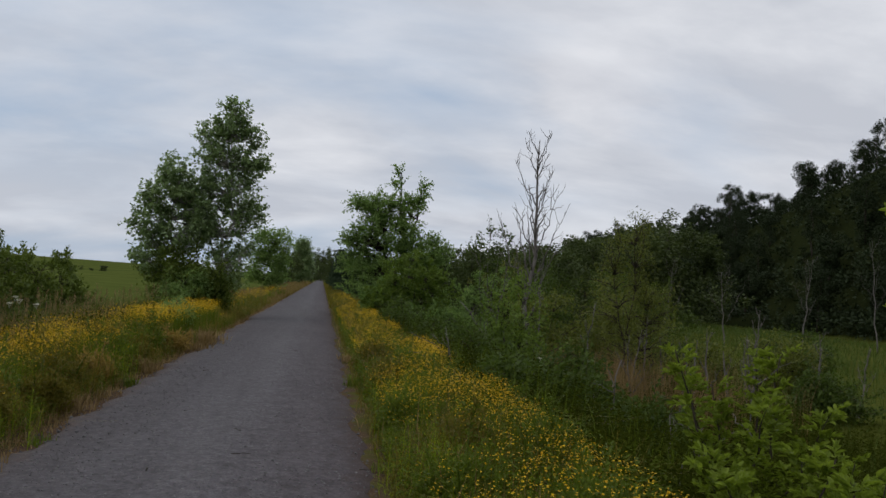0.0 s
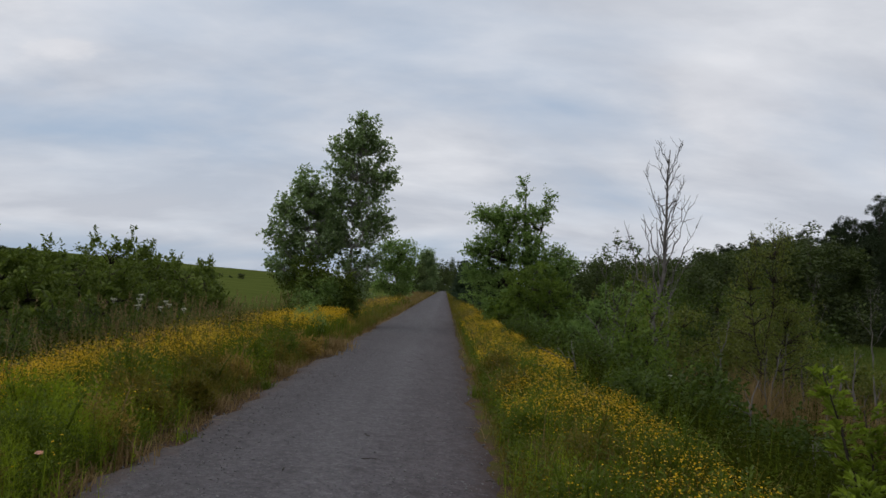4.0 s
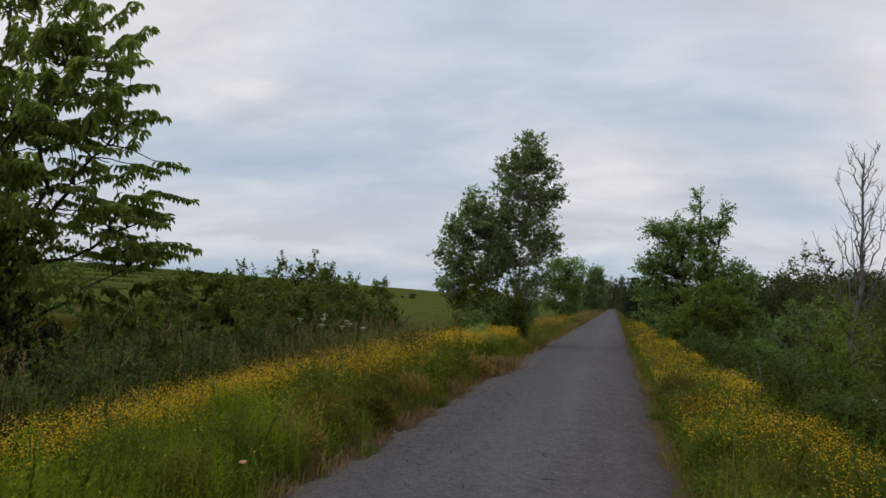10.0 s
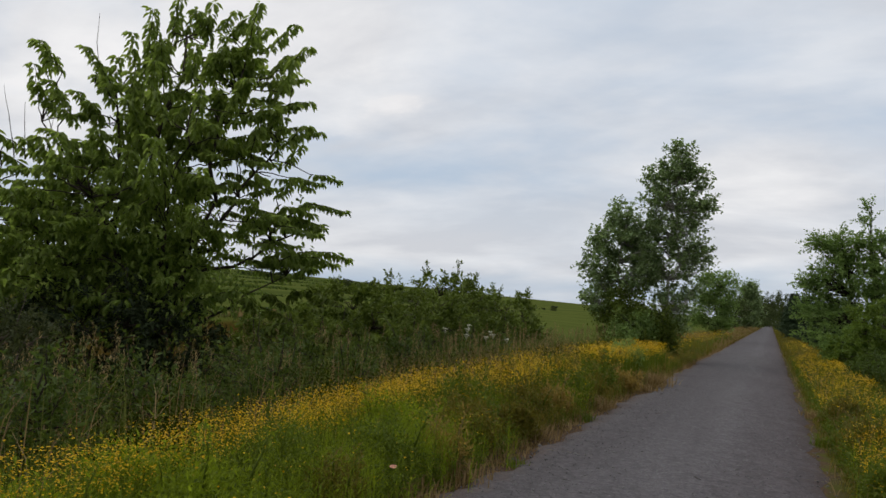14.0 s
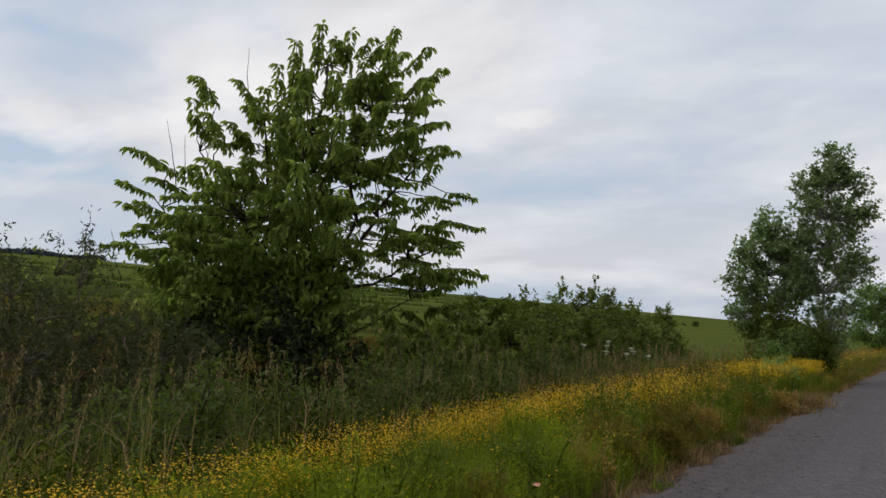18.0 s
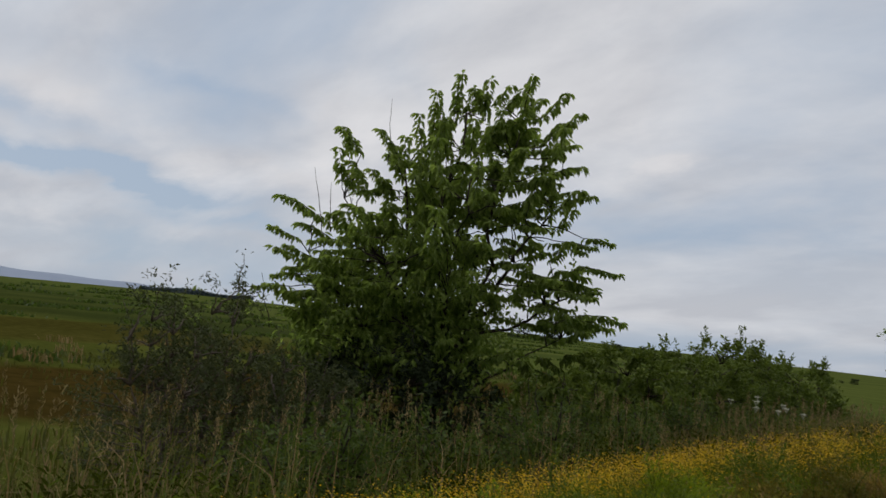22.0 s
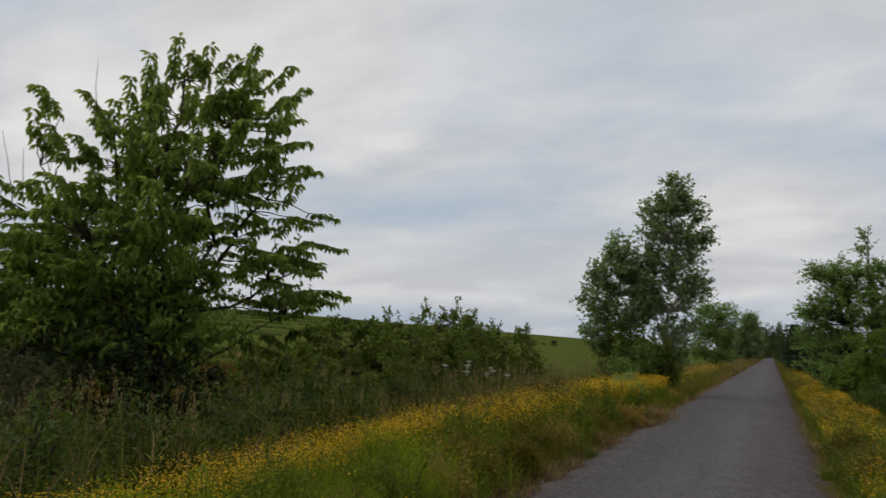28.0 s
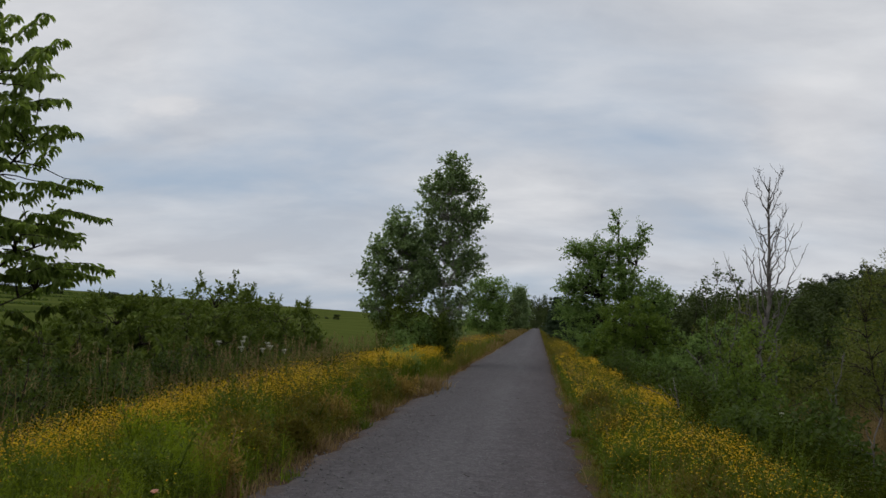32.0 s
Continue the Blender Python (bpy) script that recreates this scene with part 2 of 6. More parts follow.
HAY = leaf_material("hay_coloured_grass", (0.13, 0.085, 0.022), (0.26, 0.175, 0.045), (0.42, 0.31, 0.1), 0.35, 0.7, 0.4)
SEED_HEAD = leaf_material("grass_seed_head", (0.08, 0.056, 0.024), (0.18, 0.13, 0.06), (0.4, 0.31, 0.165), 0.2, 0.8, 0.3)
WEED = leaf_material("broad_weed", (0.03, 0.05, 0.005), (0.072, 0.106, 0.01), (0.16, 0.205, 0.024), 0.35, 0.5, 0.5)
BRIGHT_WEED = leaf_material("feathery_weed", (0.06, 0.088, 0.006), (0.14, 0.19, 0.012), (0.28, 0.34, 0.028), 0.5, 0.5, 0.4)
SCRUB_LEAF = leaf_material("scrub_leaf", (0.02, 0.034, 0.007), (0.045, 0.072, 0.013), (0.105, 0.15, 0.03), 0.35)
MARSH = leaf_material("marsh_herbs", (0.009, 0.012, 0.002), (0.025, 0.032, 0.004), (0.07, 0.088, 0.011), 0.3, 0.8, 0.55, 0.0)
REED = leaf_material("marsh_grass", (0.024, 0.042, 0.008), (0.052, 0.084, 0.015), (0.105, 0.145, 0.03), 0.3, 0.55, 0.5)
PETAL = leaf_material("yellow_petal", (0.41, 0.215, 0.004), (0.6, 0.355, 0.007), (0.8, 0.56, 0.025), 0.3, 0.5, 0.2)
WHITE_PETAL = leaf_material("white_umbel", (0.3, 0.3, 0.24), (0.45, 0.45, 0.38), (0.62, 0.62, 0.55), 0.3, 0.6, 0.2)
PINK_PETAL = leaf_material("pink_petal", (0.62, 0.25, 0.2), (0.72, 0.36, 0.29), (0.8, 0.5, 0.42), 0.3, 0.5, 0.2)
CROP = leaf_material("crop_leaf", (0.028, 0.034, 0.006), (0.06, 0.066, 0.012), (0.125, 0.122, 0.028), 0.3, 0.6, 0.5)
BARK = bark_material("brown_bark", (0.022, 0.018, 0.014), (0.07, 0.056, 0.044))
PALE_BARK = bark_material("pale_poplar_bark", (0.20, 0.19, 0.17), (0.46, 0.44, 0.40), 9.0)
DEAD_WOOD = bark_material("weathered_dead_wood", (0.07, 0.062, 0.057), (0.2, 0.183, 0.167), 18.0)
STALK = leaf_material("grass_stalk", (0.022, 0.03, 0.005), (0.075, 0.095, 0.016), (0.22, 0.23, 0.06), 0.25, 0.6, 0.4)
RED_TWIG = bark_material("reddish_dead_twig", (0.065, 0.052, 0.042), (0.16, 0.128, 0.105), 18.0)


def ground_material():
    """Soil and low growth: field strips run along the road, ploughed soil shows between them near the bend of the field."""
    m, nt, bsdf, geo = material("fields_and_soil", 1.0)
    bsdf.inputs["Specular IOR Level"].default_value = 0.0
    pos = geo.outputs["Position"]
    sep = nt.nodes.new("ShaderNodeSeparateXYZ")
    nt.links.new(pos, sep.inputs[0])
    x, y = sep.outputs[0], sep.outputs[1]
    big, small = tex_noise(nt, pos, 0.08, 4.0), tex_noise(nt, pos, 2.2, 5.0)
    wob = calc(nt, "ADD", x, calc(nt, "MULTIPLY", calc(nt, "SUBTRACT", big, 0.5), 5.0))
    grassy = ramp(nt, calc(nt, "ADD", calc(nt, "MULTIPLY", big, 0.5), calc(nt, "MULTIPLY", small, 0.5)),
                  [(0.3, (0.036, 0.042, 0.009)), (0.5, (0.064, 0.074, 0.014)), (0.7, (0.098, 0.102, 0.024))])
    out = calc(nt, "MULTIPLY", calc(nt, "SUBTRACT", y, 24.0), 0.03, True)
    out = calc(nt, "MULTIPLY", out, calc(nt, "MULTIPLY", calc(nt, "SUBTRACT", -7.0, x), 0.3, True))
    grassy = blend(nt, out, grassy, ramp(nt, calc(nt, "ADD", calc(nt, "MULTIPLY", big, 0.6), calc(nt, "MULTIPLY", small, 0.4)), [(0.35, (0.056, 0.076, 0.017)), (0.65, (0.094, 0.112, 0.028))]))
    # crops far out: alternating strips of two greens, 11 m apart
    wave = nt.nodes.new("ShaderNodeMath")
    wave.operation = "SINE"
    nt.links.new(calc(nt, "MULTIPLY", wob, 0.29), wave.inputs[0])
    strip = calc(nt, "ADD", calc(nt, "MULTIPLY", wave.outputs[0], 1.6), 0.5, True)
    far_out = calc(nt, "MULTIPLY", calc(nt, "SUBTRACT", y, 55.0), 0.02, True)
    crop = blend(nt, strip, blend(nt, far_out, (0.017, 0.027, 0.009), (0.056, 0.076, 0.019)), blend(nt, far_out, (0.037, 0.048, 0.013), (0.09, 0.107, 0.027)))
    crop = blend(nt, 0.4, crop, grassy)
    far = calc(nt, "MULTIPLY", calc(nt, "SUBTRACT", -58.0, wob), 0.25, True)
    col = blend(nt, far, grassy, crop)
    soil = ramp(nt, small, [(0.3, (0.028, 0.0155, 0.004)), (0.7, (0.054, 0.031, 0.008))])

    def between(a, b):
        return calc(nt, "MULTIPLY", calc(nt, "MULTIPLY", calc(nt, "SUBTRACT", wob, a), 0.6, True), calc(nt, "MULTIPLY", calc(nt, "SUBTRACT", b, wob), 0.6, True))

    ploughed = calc(nt, "ADD", between(-27.0, -14.5), calc(nt, "MULTIPLY", between(-58.0, -36.0), 0.55), True)
    ploughed = calc(nt, "MULTIPLY", ploughed, calc(nt, "MULTIPLY", calc(nt, "SUBTRACT", 46.0, y), 0.06, True))
    col = blend(nt, calc(nt, "MULTIPLY", ploughed, 0.85), col, soil)
    # trodden soil and dry litter beside the gravel
    near_road = nt.nodes.new("ShaderNodeMath")
    near_road.operation = "ABSOLUTE"
    nt.links.new(calc(nt, "ADD", x, 1.06), near_road.inputs[0])
    litter_w = calc(nt, "ADD", near_road.outputs[0], calc(nt, "MULTIPLY", calc(nt, "SUBTRACT", small, 0.5), 1.5))
    col = blend(nt, calc(nt, "MULTIPLY", calc(nt, "SUBTRACT", 1.78, litter_w), 3.0, True), col, ramp(nt, tex_noise(nt, pos, 40.0, 4.0), [(0.3, (0.045, 0.031, 0.022)), (0.7, (0.13, 0.088, 0.058))]))
    # very dark green-brown floor under the wood
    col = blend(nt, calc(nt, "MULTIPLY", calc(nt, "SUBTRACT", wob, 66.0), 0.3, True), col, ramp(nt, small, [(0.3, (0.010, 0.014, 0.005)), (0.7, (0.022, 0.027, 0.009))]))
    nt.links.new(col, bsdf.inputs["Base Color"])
    bump(nt, bsdf, small, 0.5, 0.08)
    return m


def road_material():
    m, nt, bsdf, geo = material("crushed_stone", 0.9)
    pos = geo.outputs["Position"]
    sep = nt.nodes.new("ShaderNodeSeparateXYZ")
    nt.links.new(pos, sep.inputs[0])
    x = sep.outputs[0]
    mp = nt.nodes.new("ShaderNodeMapping")
    mp.inputs["Scale"].default_value = (1.6, 0.16, 1.0)
    nt.links.new(pos, mp.inputs["Vector"])
    tracks = tex_noise(nt, mp.outputs[0], 1.3, 4.0)
    grit = tex_noise(nt, pos, 95.0, 3.0, 0.7)
    vor = nt.nodes.new("ShaderNodeTexVoronoi")
    vor.inputs["Scale"].default_value = 78.0
    nt.links.new(pos, vor.inputs["Vector"])
    scuff = tex_noise(nt, pos, 5.5, 5.0, 0.65)
    col = ramp(nt, grit, [(0.25, (0.030, 0.0275, 0.029)), (0.5, (0.070, 0.065, 0.068)), (0.78, (0.150, 0.143, 0.147))])
    col = blend(nt, 0.55, col, vor.outputs["Color"], "SOFT_LIGHT")
    hue = nt.nodes.new("ShaderNodeHueSaturation")
    hue.inputs["Saturation"].default_value = 0.22
    nt.links.new(col, hue.inputs["Color"])
    col = blend(nt, ramp(nt, tracks, [(0.38, (0, 0, 0)), (0.62, (1, 1, 1))]), blend(nt, 1.0, hue.outputs[0], (0.90, 0.86, 0.89), "MULTIPLY"), blend(nt, 1.0, hue.outputs[0], (1.27, 1.24, 1.28), "MULTIPLY"))
    mottle = tex_noise(nt, pos, 17.0, 7.0, 0.82)
    col = blend(nt, 0.55, col, ramp(nt, mottle, [(0.34, (0.028, 0.025, 0.027)), (0.50, (0.078, 0.073, 0.078)), (0.66, (0.165, 0.156, 0.163))]))
    col = blend(nt, calc(nt, "MULTIPLY", ramp(nt, scuff, [(0.52, (0, 0, 0)), (0.66, (1, 1, 1))]), 0.4), col, (0.045, 0.042, 0.043))
    # paler packed strip down the middle, browner shoulder on the right
    drift = calc(nt, "ADD", calc(nt, "ADD", calc(nt, "MULTIPLY", x, 0.34), 0.81), calc(nt, "MULTIPLY", calc(nt, "SUBTRACT", scuff, 0.5), 0.35))
    tone = ramp(nt, drift, [(0.0, (0.96, 0.93, 0.93)), (0.35, (0.98, 0.97, 0.98)), (0.58, (1.13, 1.12, 1.13)), (0.78, (0.93, 0.88, 0.89)), (1.0, (0.84, 0.75, 0.74))])
    col = blend(nt, 1.0, col, tone, "MULTIPLY")
    # reddish soil and litter along both margins
    off = nt.nodes.new("ShaderNodeMath")
    off.operation = "ABSOLUTE"
    nt.links.new(calc(nt, "ADD", x, 0.92), off.inputs[0])
    rim = calc(nt, "ADD", off.outputs[0], calc(nt, "MULTIPLY", calc(nt, "SUBTRACT", scuff, 0.5), 0.7))
    rim = calc(nt, "MULTIPLY", calc(nt, "SUBTRACT", rim, 1.16), 3.2, True)
    right_side = calc(nt, "MULTIPLY", calc(nt, "ADD", x, 0.5), 2.0, True)
    litter = blend(nt, right_side, ramp(nt, grit, [(0.3, (0.08, 0.055, 0.044)), (0.7, (0.175, 0.122, 0.092))]), ramp(nt, grit, [(0.3, (0.042, 0.03, 0.027)), (0.7, (0.098, 0.068, 0.058))]))
    col = blend(nt, calc(nt, "MULTIPLY", rim, 0.7), col, litter)
    nt.links.new(col, bsdf.inputs["Base Color"])
    bump(nt, bsdf, calc(nt, "ADD", calc(nt, "MULTIPLY", grit, 0.6), calc(nt, "MULTIPLY", vor.outputs["Distance"], 0.5)), 0.28, 0.006)
    return m


def plain_material(name, a, b, scale, rough=0.9):
    m, nt, bsdf, geo = material(name, rough)
    nt.links.new(ramp(nt, tex_noise(nt, geo.outputs["Position"], scale, 5.0), [(0.35, a), (0.65, b)]), bsdf.inputs["Base Color"])
    return m


GROUND, ROAD = ground_material(), road_material()
PEBBLE = plain_material("pebble_stone", (0.075, 0.072, 0.074), (0.19, 0.184, 0.186), 31.0)
# far tree lines: distance haze is painted into this base colour
HAZE_TINTED_TREES = plain_material("haze_tinted_trees", (0.07, 0.095, 0.108), (0.105, 0.138, 0.15), 0.02)
# aerial haze is mixed into the ridge's own blue-grey colour
RIDGE = plain_material("haze_tinted_ridge", (0.26, 0.31, 0.40), (0.30, 0.35, 0.44), 0.004)

# ---- mesh helpers ----
def np_mesh(name, verts, groups, mat, smooth=False):
    """A mesh from an array of corners and arrays of faces (each array holds faces of one size)."""
    groups = [np.asarray(g, dtype=np.int32) for g in groups if len(g)]
    verts = np.asarray(verts, dtype=np.float32)
    me = bpy.data.meshes.new(name)
    loops = np.concatenate([g.ravel() for g in groups])
    sizes = np.concatenate([np.full(len(g), g.shape[1], dtype=np.int32) for g in groups])
    me.vertices.add(len(verts))
    me.vertices.foreach_set("co", verts.ravel())
    me.loops.add(len(loops))
    me.loops.foreach_set("vertex_index", loops)
    me.polygons.add(len(sizes))
    me.polygons.foreach_set("loop_start", np.concatenate([[0], np.cumsum(sizes)[:-1]]).astype(np.int32))
    me.polygons.foreach_set("loop_total", sizes)
    if smooth:
        me.polygons.foreach_set("use_smooth", np.ones(len(sizes), dtype=bool))
    me.update(calc_edges=True)
    me.materials.append(mat)
    return me


class Heap:
    """Collects corners and faces of many small pieces for one mesh."""

    def __init__(self):
        self.v, self.f, self.n = [], {}, 0

    def add(self, verts, *groups):
        verts = np.asarray(verts, dtype=np.float32).reshape(-1, 3)
        for g in groups:
            g = np.asarray(g)
            if len(g):
                self.f.setdefault(g.shape[1], []).append(g + self.n)
        self.v.append(verts)
        self.n += len(verts)

    def mesh(self, name, mat, smooth=False):
        return np_mesh(name, np.concatenate(self.v), [np.concatenate(g) for g in self.f.values()], mat, smooth)


def thing(name, at, label, category, group="", kind=""):
    ob = new(name)
    ob.location = at
    ob.empty_display_size = 0.2
    return tagged(ob, label, category, group, kind)


def part(name, me, parent, label="", kind=""):
    """Links a mesh, made in its parent's own coordinates, as one part."""
    ob = new(name, me)
    ob.parent = parent
    if label:
        ob["label"] = label
    if kind:
        ob["kind"] = kind
    return ob


def stuff(name, me, label, category, kind="stuff"):
    return tagged(new(name, me), label, category, kind=kind)


def unit(v):
    return v / np.maximum(np.linalg.norm(v, axis=-1, keepdims=True), 1e-9)


def leaf_blades(heap, p, way, up, length, width, curl=0.12):
    """Pointed oval leaves folded along the midrib: two four-cornered halves each."""
    n = len(p)
    way = unit(way)
    side = unit(np.cross(way, up))
    nor = np.cross(side, way)
    length, width = np.broadcast_to(length, n)[:, None], np.broadcast_to(width, n)[:, None]
    fold = 0.25 * width
    v = np.stack([p,
                  p + way * length * 0.35 + side * width * 0.5 + nor * fold,
                  p + way * length * 0.72 + side * width * 0.36 + nor * (fold - curl * length * 0.4),
                  p + way * length - nor * curl * length,
                  p + way * length * 0.72 - side * width * 0.36 + nor * (fold - curl * length * 0.4),
                  p + way * length * 0.35 - side * width * 0.5 + nor * fold], 1)
    b = np.arange(n)[:, None] * 6
    heap.add(v, np.concatenate([b + [0, 1, 2, 3], b + [0, 3, 4, 5]]))


def leaf_chips(heap, p, way, up, length, width):
    """Smaller leaves: two folded triangles each."""
    n = len(p)
    way = unit(way)
    side = unit(np.cross(way, up))
    nor = np.cross(side, way)
    length, width = np.broadcast_to(length, n)[:, None], np.broadcast_to(width, n)[:, None]
    v = np.stack([p, p + way * length * 0.45 + side * width * 0.5 + nor * width * 0.2, p + way * length,
                  p + way * length * 0.45 - side * width * 0.5 + nor * width * 0.2], 1)
    b = np.arange(n)[:, None] * 4
    heap.add(v, np.concatenate([b + [0, 1, 2], b + [0, 2, 3]]))


def any_way(rng, n):
    return unit(rng.normal(size=(n, 3)))


def grass_blades(heap, rng, base, height, width, lean):
    """Bent, tapering blades on the points base."""
    n = len(base)
    a = rng.uniform(0, 2 * np.pi, n)
    out = np.stack([np.cos(a), np.sin(a), np.zeros(n)], 1)
    side = np.stack([-np.sin(a), np.cos(a), np.zeros(n)], 1)
    h = np.broadcast_to(height, n)[:, None]
    w = np.broadcast_to(width, n)[:, None] * 0.5
    k = (np.abs(rng.normal(size=n)) * lean)[:, None]
    up = np.array([0, 0, 1.0])
    mid = base + up * h * 0.55 + out * h * k * 0.3
    tip = base + up * h * (1 - 0.25 * np.minimum(k, 1.5)) + out * h * k
    v = np.stack([base - side * w, base + side * w, mid - side * w * 0.8, mid + side * w * 0.8, tip], 1)
    b = np.arange(n)[:, None] * 5
    heap.add(v, b + [0, 1, 3, 2], b + [2, 3, 4])
    return tip


def weeds(heap, rng, base, height, leaves, length, width, chips=False, up_bias=0.35):
    """Upright leafy stems on the points base."""
    n = len(base)
    h = np.broadcast_to(height, n)
    grass_blades(heap, rng, base, h, 0.006, 0.2)
    k = np.tile((np.arange(leaves) + 0.6) / leaves, n)
    b = np.repeat(base, leaves, 0)
    hh = np.repeat(h, leaves)
    a = rng.uniform(0, 2 * np.pi, n * leaves)
    way = np.stack([np.cos(a), np.sin(a), rng.normal(up_bias, 0.45, n * leaves)], 1)
    p = b + np.stack([np.cos(a) * 0.02, np.sin(a) * 0.02, hh * k], 1)
    size = rng.uniform(0.6, 1.15, n * leaves) * (1.15 - 0.45 * k)
    f = leaf_chips if chips else leaf_blades
    f(heap, p, way, np.tile([0, 0, 1.0], (n * leaves, 1)) + rng.normal(0, 0.25, (n * leaves, 3)), length * size, width * size)


def tube(heap, pts, radii, sides=6):
    pts, radii = np.asarray(pts, float), np.asarray(radii, float)
    d = unit(np.gradient(pts, axis=0))
    ref = np.where(np.abs(d[:, 2:3]) > 0.9, [[1.0, 0, 0]], [[0, 0, 1.0]])
    s = unit(np.cross(d, ref))
    t = np.cross(d, s)
    a = np.arange(sides) * 2 * np.pi / sides
    ring = pts[:, None] + radii[:, None, None] * (np.cos(a)[None, :, None] * s[:, None] + np.sin(a)[None, :, None] * t[:, None])
    i, j = np.meshgrid(np.arange(len(pts) - 1), np.arange(sides), indexing="ij")
    i, j = i.ravel(), j.ravel()
    k = (j + 1) % sides
    heap.add(ring, np.stack([i * sides + j, i * sides + k, (i + 1) * sides + k, (i + 1) * sides + j], 1),
             [list(range(sides))[::-1], [(len(pts) - 1) * sides + q for q in range(sides)]])


def bow(a, b, sag, rng, n=7, wander=0.04):
    """A curved way from a to b; sag lifts (or, negative, drops) its middle."""
    a, b = np.asarray(a, float), np.asarray(b, float)
    s = np.linspace(0, 1, n)[:, None]
    mid = (a + b) / 2 + [0, 0, sag]
    p = (1 - s) ** 2 * a + 2 * s * (1 - s) * mid + s ** 2 * b
    size = np.linalg.norm(b - a) * wander
    return p + rng.normal(0, size, p.shape) * np.sin(np.pi * s)


def wavy(x, y, seed=0.0):
    """A slow wave over the plan, between 0 and 1."""
    return 0.5 + 0.22 * np.sin(0.9 * x + 1.3 * y + seed) + 0.16 * np.sin(2.3 * x - 1.1 * y + 2.1 * seed) + 0.12 * np.sin(0.37 * y + 1.7 * seed)


# ---- the lie of the land ----
ROAD_LEFT, ROAD_RIGHT = -2.38, 0.54


def step(a, b, v):
    s = np.clip((v - a) / (b - a), 0, 1)
    return s * s * (3 - 2 * s)


def land(x, y):
    """Height of the ground: a low old railway bank, fields on one side, marsh and a wooded hill on the other."""
    x, y = np.asarray(x, float), np.asarray(y, float)
    # the fields rise gently outwards, less so far round to the left
    round_left = np.degrees(np.arctan2(-x, np.maximum(y, 1.0)))
    z = -1.05 * step(-4.2, -8.0, x) + (0.011 * np.clip(-x - 60, 0, 900) - 0.004 * np.clip(-x - 500, 0, 2500)) * np.interp(round_left, [59, 66, 70, 73, 78], [1.0, 0.74, 0.5, 0.33, 0.12])
    z = z - 1.75 * step(1.9, 6.5, x)
    near_hill = 66 + 0.10 * np.clip(y - 90, 0, 500)
    rise = np.clip(x - near_hill, 0, 90)
    z = z + step(0, 36, rise) * np.interp(y, [20, 60, 118, 145, 172, 250, 400, 900], [25, 33, 34.2, 29.3, 25.8, 23.5, 23.5, 16])
    z = z + 0.06 * np.sin(0.7 * x + 0.4 * y) * step(5, 9, np.abs(x + 0.9)) + 0.04 * np.sin(1.9 * y - 1.1 * x) * step(3, 7, np.abs(x + 0.9))
    return z


def on_land(x, y, lift=0.0):
    return np.stack([x, y, land(x, y) + lift], 1)


def sheet(name, xs, ys, mat, lift=0.0):
    gx, gy = np.meshgrid(xs, ys, indexing="ij")
    v = np.stack([gx, gy, land(gx, gy) + lift], -1).reshape(-1, 3)
    i, j = np.meshgrid(np.arange(len(xs) - 1), np.arange(len(ys) - 1), indexing="ij")
    a = (i * len(ys) + j).ravel()
    return np_mesh(name, v, [np.stack([a, a + len(ys), a + len(ys) + 1, a + 1], 1)], mat, True)


def spread(edge, near, ratio):
    out = [0.0]
    s = near
    while out[-1] < edge:
        out.append(out[-1] + s)
        s *= ratio
    out = np.array(out)
    return np.concatenate([-out[:0:-1], out])


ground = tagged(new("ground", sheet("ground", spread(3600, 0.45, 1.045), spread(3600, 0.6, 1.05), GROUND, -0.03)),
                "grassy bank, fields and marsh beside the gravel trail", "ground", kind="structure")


def road_mesh():
    rng = np.random.default_rng(4)
    ys = np.concatenate([np.arange(-12, 34, 0.11), np.arange(34, 120, 1.5), np.arange(120, 900, 20)])
    cols = np.array([0.0, 0.05, 0.2, 0.35, 0.5, 0.65, 0.8, 0.95, 1.0])
    ragged = lambda s: 0.05 * np.sin(0.83 * ys + s) + 0.04 * np.sin(2.9 * ys + 2 * s) + 0.03 * np.sin(6.7 * ys + s) + np.convolve(rng.normal(0, 0.06, len(ys)), np.ones(5) / 2.6, 'same') * (ys < 34)
    left, right = ROAD_LEFT + ragged(0.4), ROAD_RIGHT + 0.6 * ragged(2.2)
    x = left[:, None] + (right - left)[:, None] * cols
    z = 0.008 + 0.035 * (1 - (2 * cols - 1) ** 2)[None] - 0.012 * np.exp(-((cols - 0.27) / 0.07) ** 2) - 0.012 * np.exp(-((cols - 0.72) / 0.07) ** 2) + 0 * x
    z[:, 0] = z[:, -1] = -0.075
    v = np.stack([x, np.repeat(ys[:, None], len(cols), 1), z], -1).reshape(-1, 3)
    i, j = np.meshgrid(np.arange(len(ys) - 1), np.arange(len(cols) - 1), indexing="ij")
    a = (i * len(cols) + j).ravel()
    return np_mesh("road", v, [np.stack([a, a + 1, a + len(cols) + 1, a + len(cols)], 1)], ROAD, True)


road = tagged(new("road", road_mesh()), "straight grey crushed-stone trail with worn wheel tracks", "gravel trail", kind="structure")


